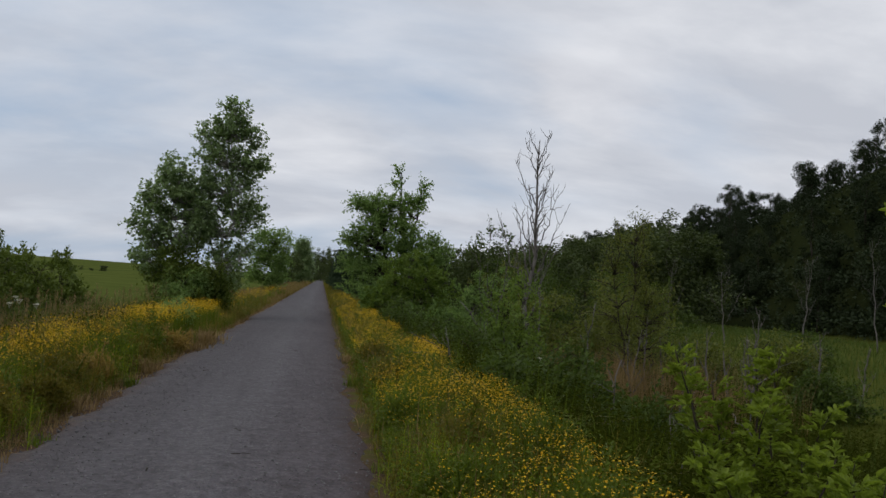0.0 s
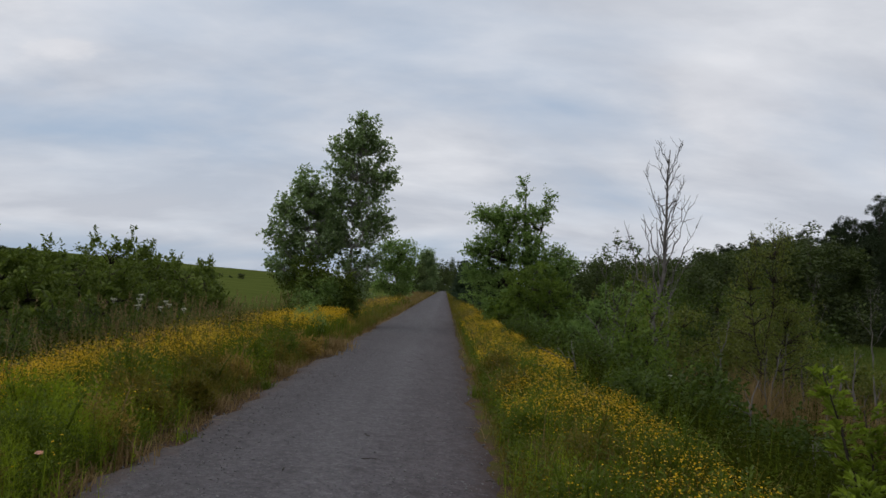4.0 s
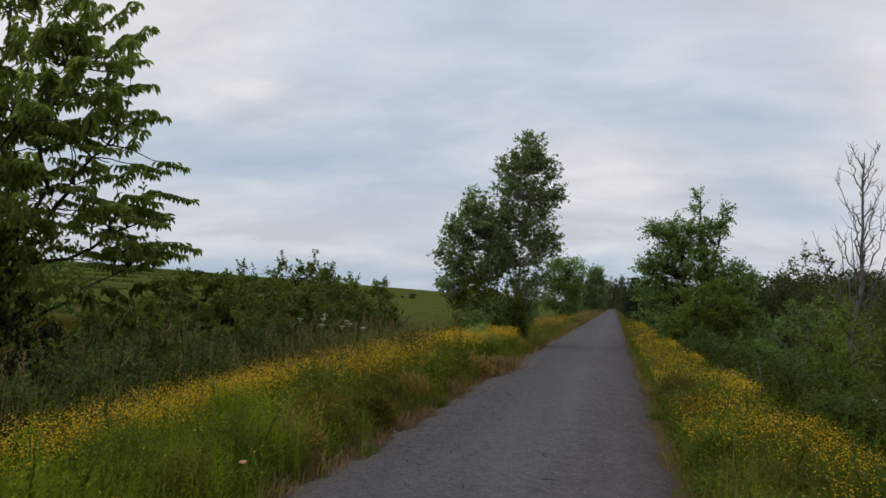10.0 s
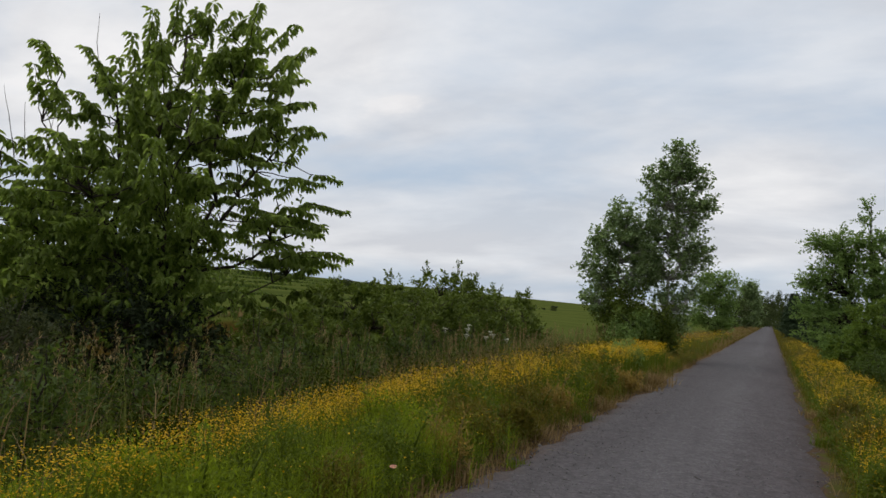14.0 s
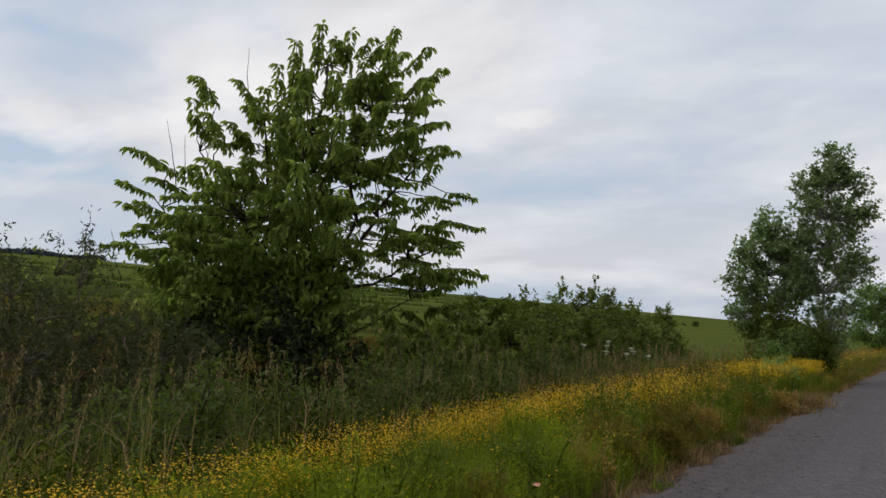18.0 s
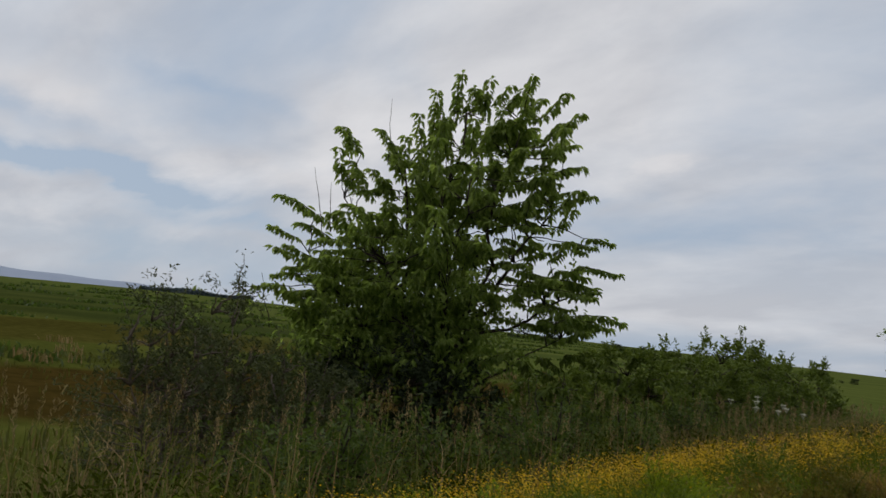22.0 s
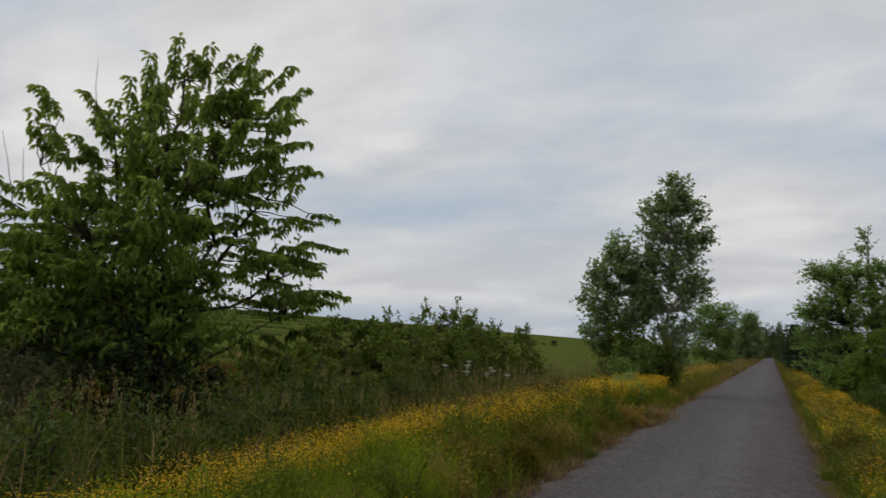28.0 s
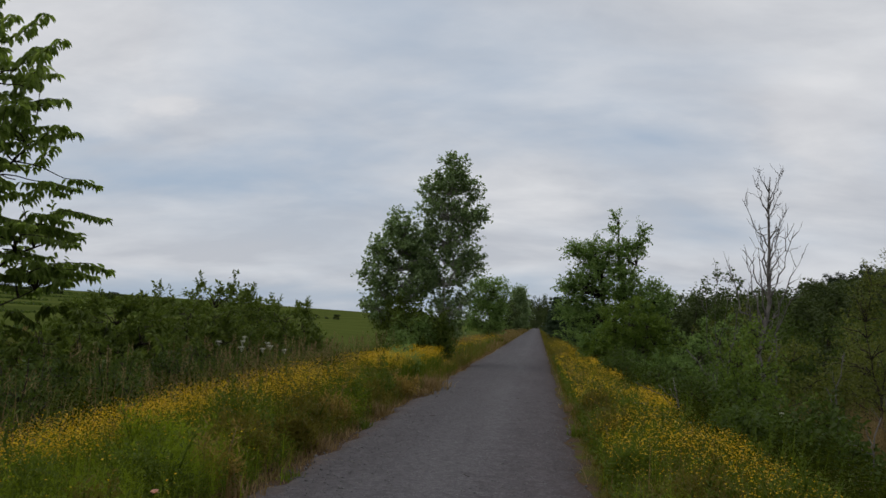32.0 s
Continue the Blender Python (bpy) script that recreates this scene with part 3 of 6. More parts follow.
def ridge_mesh():
    a = np.radians(np.linspace(-112, -42, 90))
    top = 10 + 38 * np.clip(np.sin((np.degrees(-a) - 52) * np.pi / 62), 0, 1) + 4 * np.sin(a * 37) + 3 * np.sin(a * 71)
    rows = [(3300, 0 * a - 8), (3420, top * 0.6), (3550, top), (3800, 0 * a - 8)]
    v = np.stack([np.stack([d * np.sin(a), d * np.cos(a), z], 1) for d, z in rows]).reshape(-1, 3)
    n = len(a)
    i, j = np.meshgrid(np.arange(3), np.arange(n - 1), indexing="ij")
    b = (i * n + j).ravel()
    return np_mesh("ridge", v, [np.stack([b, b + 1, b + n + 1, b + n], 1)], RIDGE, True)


ridge = tagged(new("backdrop_ridge", ridge_mesh()), "low mountain ridge tinted blue for haze on the horizon", "far ridge", kind="structure")

# ---- trees and shrubs ----
def lobe_tips(rng, lobes, count, shell=0.45):
    """Points inside ellipsoids (centre x, y, z, radii x, y, z), more of them towards the outside."""
    size = np.array([l[3] * l[4] * l[5] for l in lobes])
    size = size ** 0.7
    which = rng.choice(len(lobes), count, p=size / size.sum())
    each = np.tile(np.arange(len(lobes)), 4)[:count]
    which[:len(each)] = each
    l = np.array(lobes)[which]
    r = rng.uniform(shell ** 3, 1, count) ** (1 / 3)
    return l[:, :3] + any_way(rng, count) * r[:, None] * l[:, 3:], which


def clump(heap, rng, centre, radius, count, length, width, hang=0.0, chips=True):
    p = centre + rng.normal(0, 0.48, (count, 3)) * radius
    way = any_way(rng, count) + unit(p - centre) * 0.5 - [0, 0, hang]
    up = np.tile([0, 0, 1.0], (count, 1)) + rng.normal(0, 0.5, (count, 3))
    s = rng.uniform(0.65, 1.2, count)
    (leaf_chips if chips else leaf_blades)(heap, p, way, up, length * s, width * s)


def twig_leaves(heap, rng, start, away, count, per, length, leaf, hang=0.0, up_bias=0.5, chips=True):
    """Short leafy twigs that spread from a point: leaves sit along each of them."""
    way = unit(any_way(rng, count) + away * 0.8 + [0, 0, up_bias])
    ln = length * rng.uniform(0.55, 1.25, (count, 1, 1))
    s = rng.uniform(0.12, 1.0, (count, per, 1)) ** 0.8
    p = (start + way[:, None] * ln * s - [0, 0, 0.25] * ln * s ** 2 * (1 - up_bias) + rng.normal(0, 0.055 * length, (count, per, 3))).reshape(-1, 3)
    n = len(p)
    lw = any_way(rng, n) + np.repeat(way, per, 0) * 0.6 - [0, 0, hang]
    k = rng.uniform(0.65, 1.2, n)
    (leaf_chips if chips else leaf_blades)(heap, p, lw, np.tile([0, 0, 1.0], (n, 1)) + rng.normal(0, 0.5, (n, 3)), leaf[0] * k, leaf[1] * k)


def leafy_plant(name, at, label, category, seed, lobes, tips, leaves, leaf, clump_r, mat, bark, trunk_r, stems=((0, 0, 1.0),), chips=True,
                hang=0.0, group="", limb_up=0.15, shell=0.45, sprigs=0, twigs=0, reach_out=0.45, up_bias=0.5):
    """A tree or shrub: stems from the base, limbs to points in the lobes, leaves clumped round and along the limbs."""
    rng = np.random.default_rng(seed)
    ob = thing(name, at, label, category, group)
    ends, which = lobe_tips(rng, lobes, tips, shell)
    ends[:, 2] = np.maximum(ends[:, 2], 0.12)
    lines = []
    for sx, sy, sz in stems:
        line = bow((rng.normal(0, 0.08) if len(stems) > 1 else 0, rng.normal(0, 0.08) if len(stems) > 1 else 0, -0.15), (sx, sy, sz), 0.0, rng, 9, 0.02)
        h = Heap()
        tube(h, line, trunk_r * np.linspace(1.0, 0.16, 9) * (1.0 if len(stems) == 1 else 0.75), 8)
        part("trunk" if category == "tree" else "stem", h.mesh("trunk", bark, True), ob)
        lines.append(line)
    allp = np.concatenate(lines)
    crowns = [Heap() for _ in lobes]
    limbs = Heap()
    for i, end in enumerate(ends):
        low = allp[:, 2] < max(end[2] - 0.05, 0.3)
        d = np.linalg.norm((allp - end) * [1, 1, 0.7], axis=1) + np.where(low, 0, 50)
        root = allp[np.argmin(d)]
        reach = np.linalg.norm(end - root)
        line = bow(root, end, limb_up * reach, rng, 6, 0.05)
        r0 = min(trunk_r * 0.5, 0.010 + 0.013 * reach)
        if i < 26:
            h = Heap()
            tube(h, line, np.linspace(r0, 0.004, 6), 5)
            part("limb", h.mesh("limb", bark, True), ob)
        else:
            tube(limbs, line, np.linspace(r0, 0.004, 6), 4)
        if twigs:
            hub = np.array([0, 0, end[2] - 0.25 * reach])
            for c, share, size in ((line[5], 0.55, 1.0), (line[4], 0.45, 0.8)):
                twig_leaves(crowns[which[i]], rng, c, unit(c - hub), max(2, int(twigs * share + 0.5)), max(3, leaves // twigs), reach_out * size, leaf, hang, up_bias, chips)
            continue
        for c, share, size in ((line[5], 0.5, 1.0), (line[4], 0.3, 0.85), (line[3], 0.2, 0.7)):
            clump(crowns[which[i]], rng, c, clump_r * size, max(2, int(leaves * share)), leaf[0], leaf[1], hang, chips)
    for k in range(sprigs):
        # shoots that stand out of the outline
        e = ends[rng.integers(len(ends))]
        c = np.mean(ends, 0)
        out = unit((e - c) * [1, 1, 1.2] + [0, 0, 0.6])
        line = bow(e, e + out * clump_r * rng.uniform(1.5, 2.8), 0.03, rng, 5, 0.03)
        tube(limbs, line, np.linspace(0.010, 0.003, 5), 4)
        for q in line[1:]:
            clump(crowns[which[0]], rng, q, clump_r * 0.3, max(3, leaves // 7), leaf[0], leaf[1], hang, chips)
    if limbs.n:
        part("brushwood", limbs.mesh("brushwood", bark, True), ob, kind="stuff")
    for c in crowns:
        if c.n:
            part("crown", c.mesh("crown", mat), ob)
    return ob


def ground_at(x, y):
    return (x, y, float(land(x, y)))


# -- the cherry beside the trail: shoots sleeved in hanging leaves, a rosette at each tip --
def cherry_shoot(seed, slope, length, mat):
    """One leafy shoot from the origin, towards x and rising by slope degrees: all its leaves hang."""
    rng = np.random.default_rng(seed)
    c, q = math.cos(radians(slope)), math.sin(radians(slope))
    line = bow((0, 0, 0), (length * c, rng.normal(0, 0.05), length * q), 0.05 if slope < 50 else 0.0, rng, 6, 0.02)
    h, t = Heap(), Heap()
    for at in np.arange(0.14, 1.001, 0.0955):
        tip = at > 0.95
        n = 12 if tip else (8 if 0.5 < at < 0.6 else rng.integers(3, 6))
        p = np.array([np.interp(at, np.linspace(0, 1, 6), line[:, i]) for i in range(3)])
        a = np.arange(n) * 2 * np.pi / n + rng.uniform(0, 6.28) + rng.normal(0, 0.3, n)
        flat = np.stack([np.cos(a), np.sin(a), 0 * a], 1)
        way = flat * rng.uniform(0.55, 1.0, (n, 1)) + [0.25 * c, 0, 0] + np.stack([0 * a, 0 * a, rng.normal(-0.72 if not tip else -0.45, 0.28, n)], 1)
        k = rng.uniform(0.75, 1.2, n)
        leaf_blades(h, p + flat * 0.03, way, np.tile([0, 0, 1.0], (n, 1)) + rng.normal(0, 0.22, (n, 3)), 0.138 * k, 0.054 * k, 0.26)
    tube(t, line, np.linspace(0.008, 0.003, 6), 4)
    return h.mesh("leafy_twig", mat), t.mesh("twig", BARK)


SLOPES = (78, 50, 22, -6)
SHOOTS, SUCKERS = [[[cherry_shoot(20 + 5 * i + j, a, 0.52 + 0.09 * j, m) for j in range(3)] for i, a in enumerate(SLOPES)] for m in (CHERRY_LEAF, HEDGE_LEAF)]


def mesh_corners(me, m):
    co = np.empty(len(me.vertices) * 3, dtype=np.float32)
    me.vertices.foreach_get("co", co)
    return (np.c_[co.reshape(-1, 3), np.ones(len(me.vertices))] @ np.array(m).T)[:, :3]


def hang_shoot(ob, rng, tip, slope, turn, rest, size=1.0, kinds=SHOOTS):
    """Sets a leafy shoot so that it ends at tip; beyond the first few hundred its leaves go into the heap rest. Returns its root."""
    i = int(np.argmin([abs(slope - a) for a in SLOPES]))
    j = int(rng.integers(3))
    a, ln = radians(SLOPES[i]), (0.52 + 0.09 * j) * size
    root = np.asarray(tip) - np.array([math.cos(a) * math.cos(turn), math.cos(a) * math.sin(turn), math.sin(a)]) * ln
    m = Matrix.Translation(Vector(root)) @ Matrix.Rotation(turn, 4, "Z") @ Matrix.Scale(size, 4)
    if rest is None:
        tw = part("leafy_twig", kinds[i][j][0], ob)
        tw.matrix_basis = m
        part("twig", kinds[i][j][1], tw)
    else:
        co = mesh_corners(kinds[i][j][0], m)
        b = np.arange(len(co) // 6)[:, None] * 6
        rest.add(co, np.concatenate([b + [0, 1, 2, 3], b + [0, 3, 4, 5]]))
    return root


def cherry_tree():
    rng = np.random.default_rng(11)
    base = Vector(ground_at(-9.19, 9.19))
    ob = thing("cherry_tree", base, "wild cherry tree with drooping green leaves on upswept shoots", "tree")
    across, away = np.array([0.7071, 0.7071, 0]), np.array([-0.7071, 0.7071, 0])

    def place(u, v, z):
        return across * u + away * v + np.array([0, 0, z - base.z])

    # scaffold: trunks and main limbs, ends given across the view, away, and in height over the trail
    stems = []
    for k, (tu, tv, tz, r) in enumerate(((0.25, 0.0, 5.2, 0.085), (-0.7, 0.3, 4.2, 0.06), (1.2, -0.2, 5.1, 0.06), (0.2, 0.8, 4.2, 0.05), (1.9, 0.1, 3.7, 0.05), (2.35, -0.2, 2.3, 0.045),
                                        (-1.65, 0.0, 3.5, 0.045), (-2.1, -0.1, 2.5, 0.04), (0.4, -0.9, 3.9, 0.045), (1.4, 0.6, 2.8, 0.04), (-0.8, -0.8, 2.4, 0.035), (2.2, -0.1, 1.55, 0.035))):
        root = rng.normal(0, 0.07, 3) * [1, 1, 0] - [0, 0, 0.2] if k < 4 else stems[k % 4][rng.integers(2, 4)]
        line = bow(root, place(tu, tv, tz), 0.25 if k > 3 else 0.05, rng, 11, 0.025)
        h = Heap()
        tube(h, line, r * np.linspace(1, 0.22, 11), 8)
        part("trunk" if k < 4 else "limb", h.mesh("trunk", BARK, True), ob)
        stems.append(line)
    allp = np.concatenate(stems)
    # shoots that make the outline, across the view and in height over the trail
    tips = [(0.03, 5.98), (0.35, 5.7), (0.6, 5.84), (0.95, 5.75), (1.26, 5.8), (1.55, 5.7), (1.95, 5.8), (2.13, 5.33), (2.31, 4.53), (2.46, 3.98), (2.92, 3.26), (3.02, 2.71), (2.67, 2.38), (3.2, 1.95), (2.68, 1.75),
            (-0.32, 5.4), (-0.56, 5.14), (-0.8, 4.82), (-1.11, 4.67), (-1.8, 4.76), (-1.82, 4.3), (-1.7, 3.95), (-1.2, 4.05), (-2.6, 3.36), (-2.3, 3.25), (-2.8, 2.9), (-2.45, 2.58), (-2.6, 2.08), (-2.8, 1.85), (-2.1, 2.4), (2.2, 4.95), (2.55, 3.1), (2.3, 2.05)]
    roof_u, roof_z = [-2.6, -2.2, -1.7, -1.2, -0.8, -0.3, 0.0, 1.2, 1.9, 2.1, 2.3, 2.7, 2.9], [2.2, 2.6, 3.0, 3.6, 4.3, 4.9, 5.35, 5.5, 5.4, 4.8, 3.6, 2.8, 2.0]
    foot_u, foot_z = [-2.6, -2.0, -1.4, 0.8, 1.3, 2.0, 2.9], [1.5, 1.0, 0.8, 0.8, 1.2, 1.7, 1.65]
    ends = [(u, rng.normal(0, 0.25), z) for u, z in tips]
    for u, z in tips:
        # fuller growth just inside each of them
        for _ in range(1):
            ends.append((u * 0.9 + 0.02 + rng.normal(0, 0.16), rng.normal(0, 0.4), z - 0.06 - abs(rng.normal(0, 0.22))))
    while len(ends) < 350:
        u, v, z = rng.uniform(-2.5, 2.8), rng.normal(0, 0.85), rng.uniform(0.1, 5.5)
        deep = 1.9 * math.sqrt(max(0.05, 1 - ((z - 2.4) / 3.4) ** 2)) * (1 - 0.12 * abs(u))
        if z > np.interp(u, roof_u, roof_z) - 0.2 * abs(v) or z < np.interp(u, foot_u, foot_z) or abs(v) > deep or (u > 1.3 and rng.random() < 0.35):
            continue
        ends.append((u, v, z))
    ends += [(rng.uniform(0.6, 1.85), rng.normal(0, 0.4), rng.uniform(4.4, 5.5)) for _ in range(16)]
    ends += [(rng.uniform(-1.7, -0.9), rng.normal(0, 0.4), rng.uniform(2.8, 3.9)) for _ in range(8)]
    rest, count = Heap(), 0
    for i, (u, v, z) in enumerate(ends):
        rise = math.degrees(math.atan2(max(z - (2.9 if u > 0.8 else 2.2), -0.3), 0.45 + abs(u) * 1.15 + 0.4 * abs(v)))
        slope = rise + 6 + rng.normal(0, 27) if i >= len(tips) else rise + (8 if u < 0 else 0)
        if i in (19, 20):
            slope = 80
        out = across * (u - 0.1) + away * v * 1.2 + rng.normal(0, 0.8 if i >= len(tips) else 0.15, 3)
        turn = math.atan2(out[1], out[0])
        end = place(u, v, z)
        root = hang_shoot(ob, rng, end, slope, turn, None if count < 290 else rest, rng.uniform(0.85, 1.15))
        count += 1
        d = np.linalg.norm((allp - root) * [1, 1, 0.8], axis=1) + np.where(allp[:, 2] < root[2] + 0.15, 0, 40)
        near = allp[np.argmin(d)]
        reach = float(np.linalg.norm(root - near))
        h = Heap()
        tube(h, bow(near, root, 0.06 * reach, rng, 6, 0.03), np.linspace(min(0.024, 0.009 + 0.006 * reach), 0.007, 6), 5)
        part("limb", h.mesh("limb", BARK, True), ob)
        # side shoots lower on the same limb
        if i % 4 == 0 and reach > 0.5:
            hang_shoot(ob, rng, near + (root - near) * 0.75 + rng.normal(0, 0.2, 3), slope, turn + rng.normal(0, 0.9), rest, 0.9)
    # leaves that fill the shaded inside low down
    for i in range(760):
        u, v, z = rng.normal(-0.3, 0.85), rng.normal(0.15, 0.55), rng.uniform(0.35, 3.0 if i < 110 else 2.3)
        if z < np.interp(u, roof_u, roof_z) - 0.4 and z > np.interp(u, foot_u, foot_z) - 0.3:
            clump(rest, rng, place(u, v, z), 0.32, 15, 0.125, 0.052, 0.8, False)
    part("crown", rest.mesh("crown", CHERRY_LEAF), ob, "dense leaves inside the crown", "stuff")
    # bare shoots above the outline
    for u, z, lu, lz in ((-1.0, 4.2, -1.05, 5.3), (-1.95, 2.9, -2.2, 3.95), (-1.8, 2.9, -1.9, 3.75), (-1.55, 2.9, -1.5, 3.6), (-2.6, 1.2, -2.85, 2.1), (-1.45, 3.2, -1.7, 3.9)):
        h = Heap()
        tube(h, bow(place(u, 0, z), place(lu, 0, lz), 0.0, rng, 6, 0.02), np.linspace(0.011, 0.003, 6), 4)
        part("bare_shoot", h.mesh("bare_shoot", BARK), ob, "leafless grey shoot")
    return ob


cherry_tree()


def cherry_sapling(x, y, h, seed, shoots):
    """Root suckers of the cherry: thin stems with a few hanging shoots."""
    rng = np.random.default_rng(seed)
    ob = thing("cherry_sapling", ground_at(x, y), "thin cherry sucker with sparse drooping leaves", "sapling", "suckers beside the cherry")
    lines = []
    for k in range(3):
        line = bow(rng.normal(0, 0.1, 3) * [1, 1, 0] - [0, 0, 0.1], (rng.normal(0, 0.45), rng.normal(0, 0.45), h * rng.uniform(0.75, 1.0)), 0.1, rng, 9, 0.03)
        t = Heap()
        tube(t, line, np.linspace(0.018, 0.005, 9), 5)
        part("stem", t.mesh("stem", BARK, True), ob)
        lines.append(line)
    for i in range(shoots):
        q = lines[i % 3][rng.integers(3, 9)]
        turn = rng.uniform(0, 6.28)
        hang_shoot(ob, rng, q + np.array([math.cos(turn), math.sin(turn), 0.25]) * rng.uniform(0.4, 0.65), rng.choice([22, -6, 22, 50]), turn, None, 0.95, SUCKERS)


for i, (x, y, h, n) in enumerate(((-7.5, 9.9, 2.1, 13), (-7.2, 11.0, 2.2, 14), (-7.6, 12.3, 2.2, 13), (-6.5, 11.6, 1.6, 9))):
    cherry_sapling(x, y, h, 300 + i, n)
for i, (x, y, r, h) in enumerate(((-9.05, 8.2, 1.15, 2.5), (-8.5, 9.0, 0.95, 2.2), (-9.9, 7.7, 0.9, 2.0))):
    leafy_plant("shrub", ground_at(x, y), "dark blue-green shrub at the foot of the cherry", "shrub", 230 + i, [(0, 0, h * 0.55, r, r, h * 0.42), (0, 0, h * 0.25, r * 0.9, r * 0.9, h * 0.3)],
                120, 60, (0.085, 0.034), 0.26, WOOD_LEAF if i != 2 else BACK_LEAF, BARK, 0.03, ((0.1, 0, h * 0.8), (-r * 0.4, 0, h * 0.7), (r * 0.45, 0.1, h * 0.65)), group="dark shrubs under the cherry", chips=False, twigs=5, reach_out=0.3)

# -- poplars on the left margin --
leafy_plant("poplar_tree", ground_at(-3.3, 26.3), "tall young poplar with silvery green leaves by the trail", "tree", 31,
            [(0.1, 0, 6.85, 0.42, 0.4, 0.62), (-0.05, 0, 6.3, 0.5, 0.45, 0.4), (-0.85, 0, 4.3, 0.5, 0.5, 0.5), (-0.7, 0, 3.4, 0.5, 0.5, 0.5), (-0.5, 0, 5.95, 0.58, 0.5, 0.5), (0.5, 0, 5.95, 0.5, 0.5, 0.45), (-0.25, 0, 5.2, 0.8, 0.7, 0.6), (0.55, 0, 4.95, 0.7, 0.6, 0.5), (1.15, 0, 5.1, 0.3, 0.3, 0.16),
             (0.25, 0.1, 4.1, 0.85, 0.8, 0.6), (0.75, 0.0, 3.4, 0.45, 0.5, 0.4), (0.0, 0, 3.0, 0.7, 0.8, 0.7), (0.75, 0, 2.45, 0.4, 0.4, 0.25), (0.05, 0, 1.6, 0.7, 0.7, 0.8)],
            430, 52, (0.095, 0.08), 0.2, POPLAR_LEAF, PALE_BARK, 0.075, ((0.0, 0, 6.7),), hang=0.25, limb_up=-0.12, twigs=6, reach_out=0.38, up_bias=0.75)
leafy_plant("poplar_tree", ground_at(-4.85, 26.0), "shorter bushy poplar leaning over the grassy bank", "tree", 32,
            [(-0.1, 0, 4.75, 0.4, 0.4, 0.5), (-0.3, 0, 3.9, 0.8, 0.7, 0.6), (0.55, 0, 3.9, 0.65, 0.6, 0.6), (0.75, 0, 3.1, 0.6, 0.6, 0.6), (-0.65, 0, 2.9, 0.65, 0.7, 0.6), (0.3, 0, 2.7, 0.9, 0.8, 0.8), (-0.6, 0, 1.9, 0.65, 0.7, 0.6)],
            280, 56, (0.1, 0.085), 0.22, POPLAR_LEAF, PALE_BARK, 0.08, ((0.0, 0, 5.0), (-0.5, 0, 3.5)), hang=0.25, limb_up=-0.1, twigs=6, reach_out=0.42, up_bias=0.7)
for x, y, r, h, s in ((-4.2, 25.0, 0.8, 1.5, 34), (-4.7, 25.6, 0.9, 2.2, 37), (-3.9, 25.5, 0.75, 1.8, 38), (-3.4, 25.8, 0.6, 1.5, 39)):
    leafy_plant("shrub", ground_at(x, y), "dark leafy shrub at the foot of the poplars", "shrub", s, [(0, 0, h * 0.5, r, r * 0.8, h * 0.55)],
                70, 80, (0.09, 0.06), 0.26, ALDER_LEAF if s < 37 else HEDGE_LEAF, BARK, 0.03, ((0, 0, h * 0.7), (r * 0.4, 0, h * 0.6)), group="shrubs under the poplars", sprigs=10)
# -- further trees along the left margin --
leafy_plant("roadside_tree", ground_at(-3.75, 58), "round leafy tree on the grassy margin", "tree", 41, [(0, 0, 3.6, 1.65, 1.4, 1.5), (-0.2, 0, 2.0, 1.9, 1.4, 1.6)], 140, 70, (0.17, 0.12), 0.42, ALDER_LEAF, BARK, 0.12, ((0, 0, 4.2),))
leafy_plant("roadside_tree", ground_at(-3.9, 150), "slim leafy tree further along the trail", "tree", 42, [(0, 0, 6.6, 1.5, 1.4, 2.9), (0.1, 0, 3.4, 2.2, 1.9, 3.0)], 120, 80, (0.34, 0.25), 0.7, POPLAR_LEAF, BARK, 0.14, ((0, 0, 8.6),))
# -- the tree on the right margin --
leafy_plant("roadside_tree", ground_at(3.15, 34), "spreading alder with upright leading shoots and open crown", "tree", 51,
            [(-0.75, 0, 5.0, 0.95, 0.9, 0.65), (-1.85, 0, 5.2, 0.4, 0.4, 0.4), (-0.1, 0, 6.15, 0.16, 0.16, 0.65), (0.7, 0, 5.5, 0.2, 0.2, 0.35), (1.0, 0, 6.05, 0.12, 0.12, 0.3), (0.25, 0, 5.0, 0.65, 0.7, 0.7), (-0.4, 0, 3.9, 1.35, 1.1, 0.9),
             (-1.9, 0, 3.6, 0.5, 0.5, 0.5), (-1.75, 0, 2.7, 0.6, 0.6, 0.6), (1.65, 0, 3.8, 0.3, 0.3, 0.3), (2.25, 0, 3.4, 0.3, 0.3, 0.25), (0.9, 0, 3.0, 1.2, 1.0, 0.9), (-0.6, 0, 2.0, 1.9, 1.2, 1.1)],
            620, 62, (0.1, 0.076), 0.36, ALDER_LEAF, BARK, 0.13, ((-0.9, 0, 5.5), (0.0, 0, 6.8), (0.95, 0, 6.2), (1.4, 0, 4.0)), twigs=6, reach_out=0.55, up_bias=0.6)
leafy_plant("shrub", ground_at(3.5, 30.6), "fresh green bush standing before the alder", "shrub", 58, [(0, 0, 2.3, 1.1, 0.9, 1.0), (0.5, 0, 1.4, 1.4, 1.0, 1.2), (-0.9, 0, 1.2, 0.8, 0.8, 0.9)],
            150, 70, (0.12, 0.075), 0.26, LIME_LEAF, BARK, 0.05, ((0, 0, 2.9), (0.6, 0, 2.4), (-0.6, 0, 1.9)), twigs=5, reach_out=0.42, up_bias=0.5)
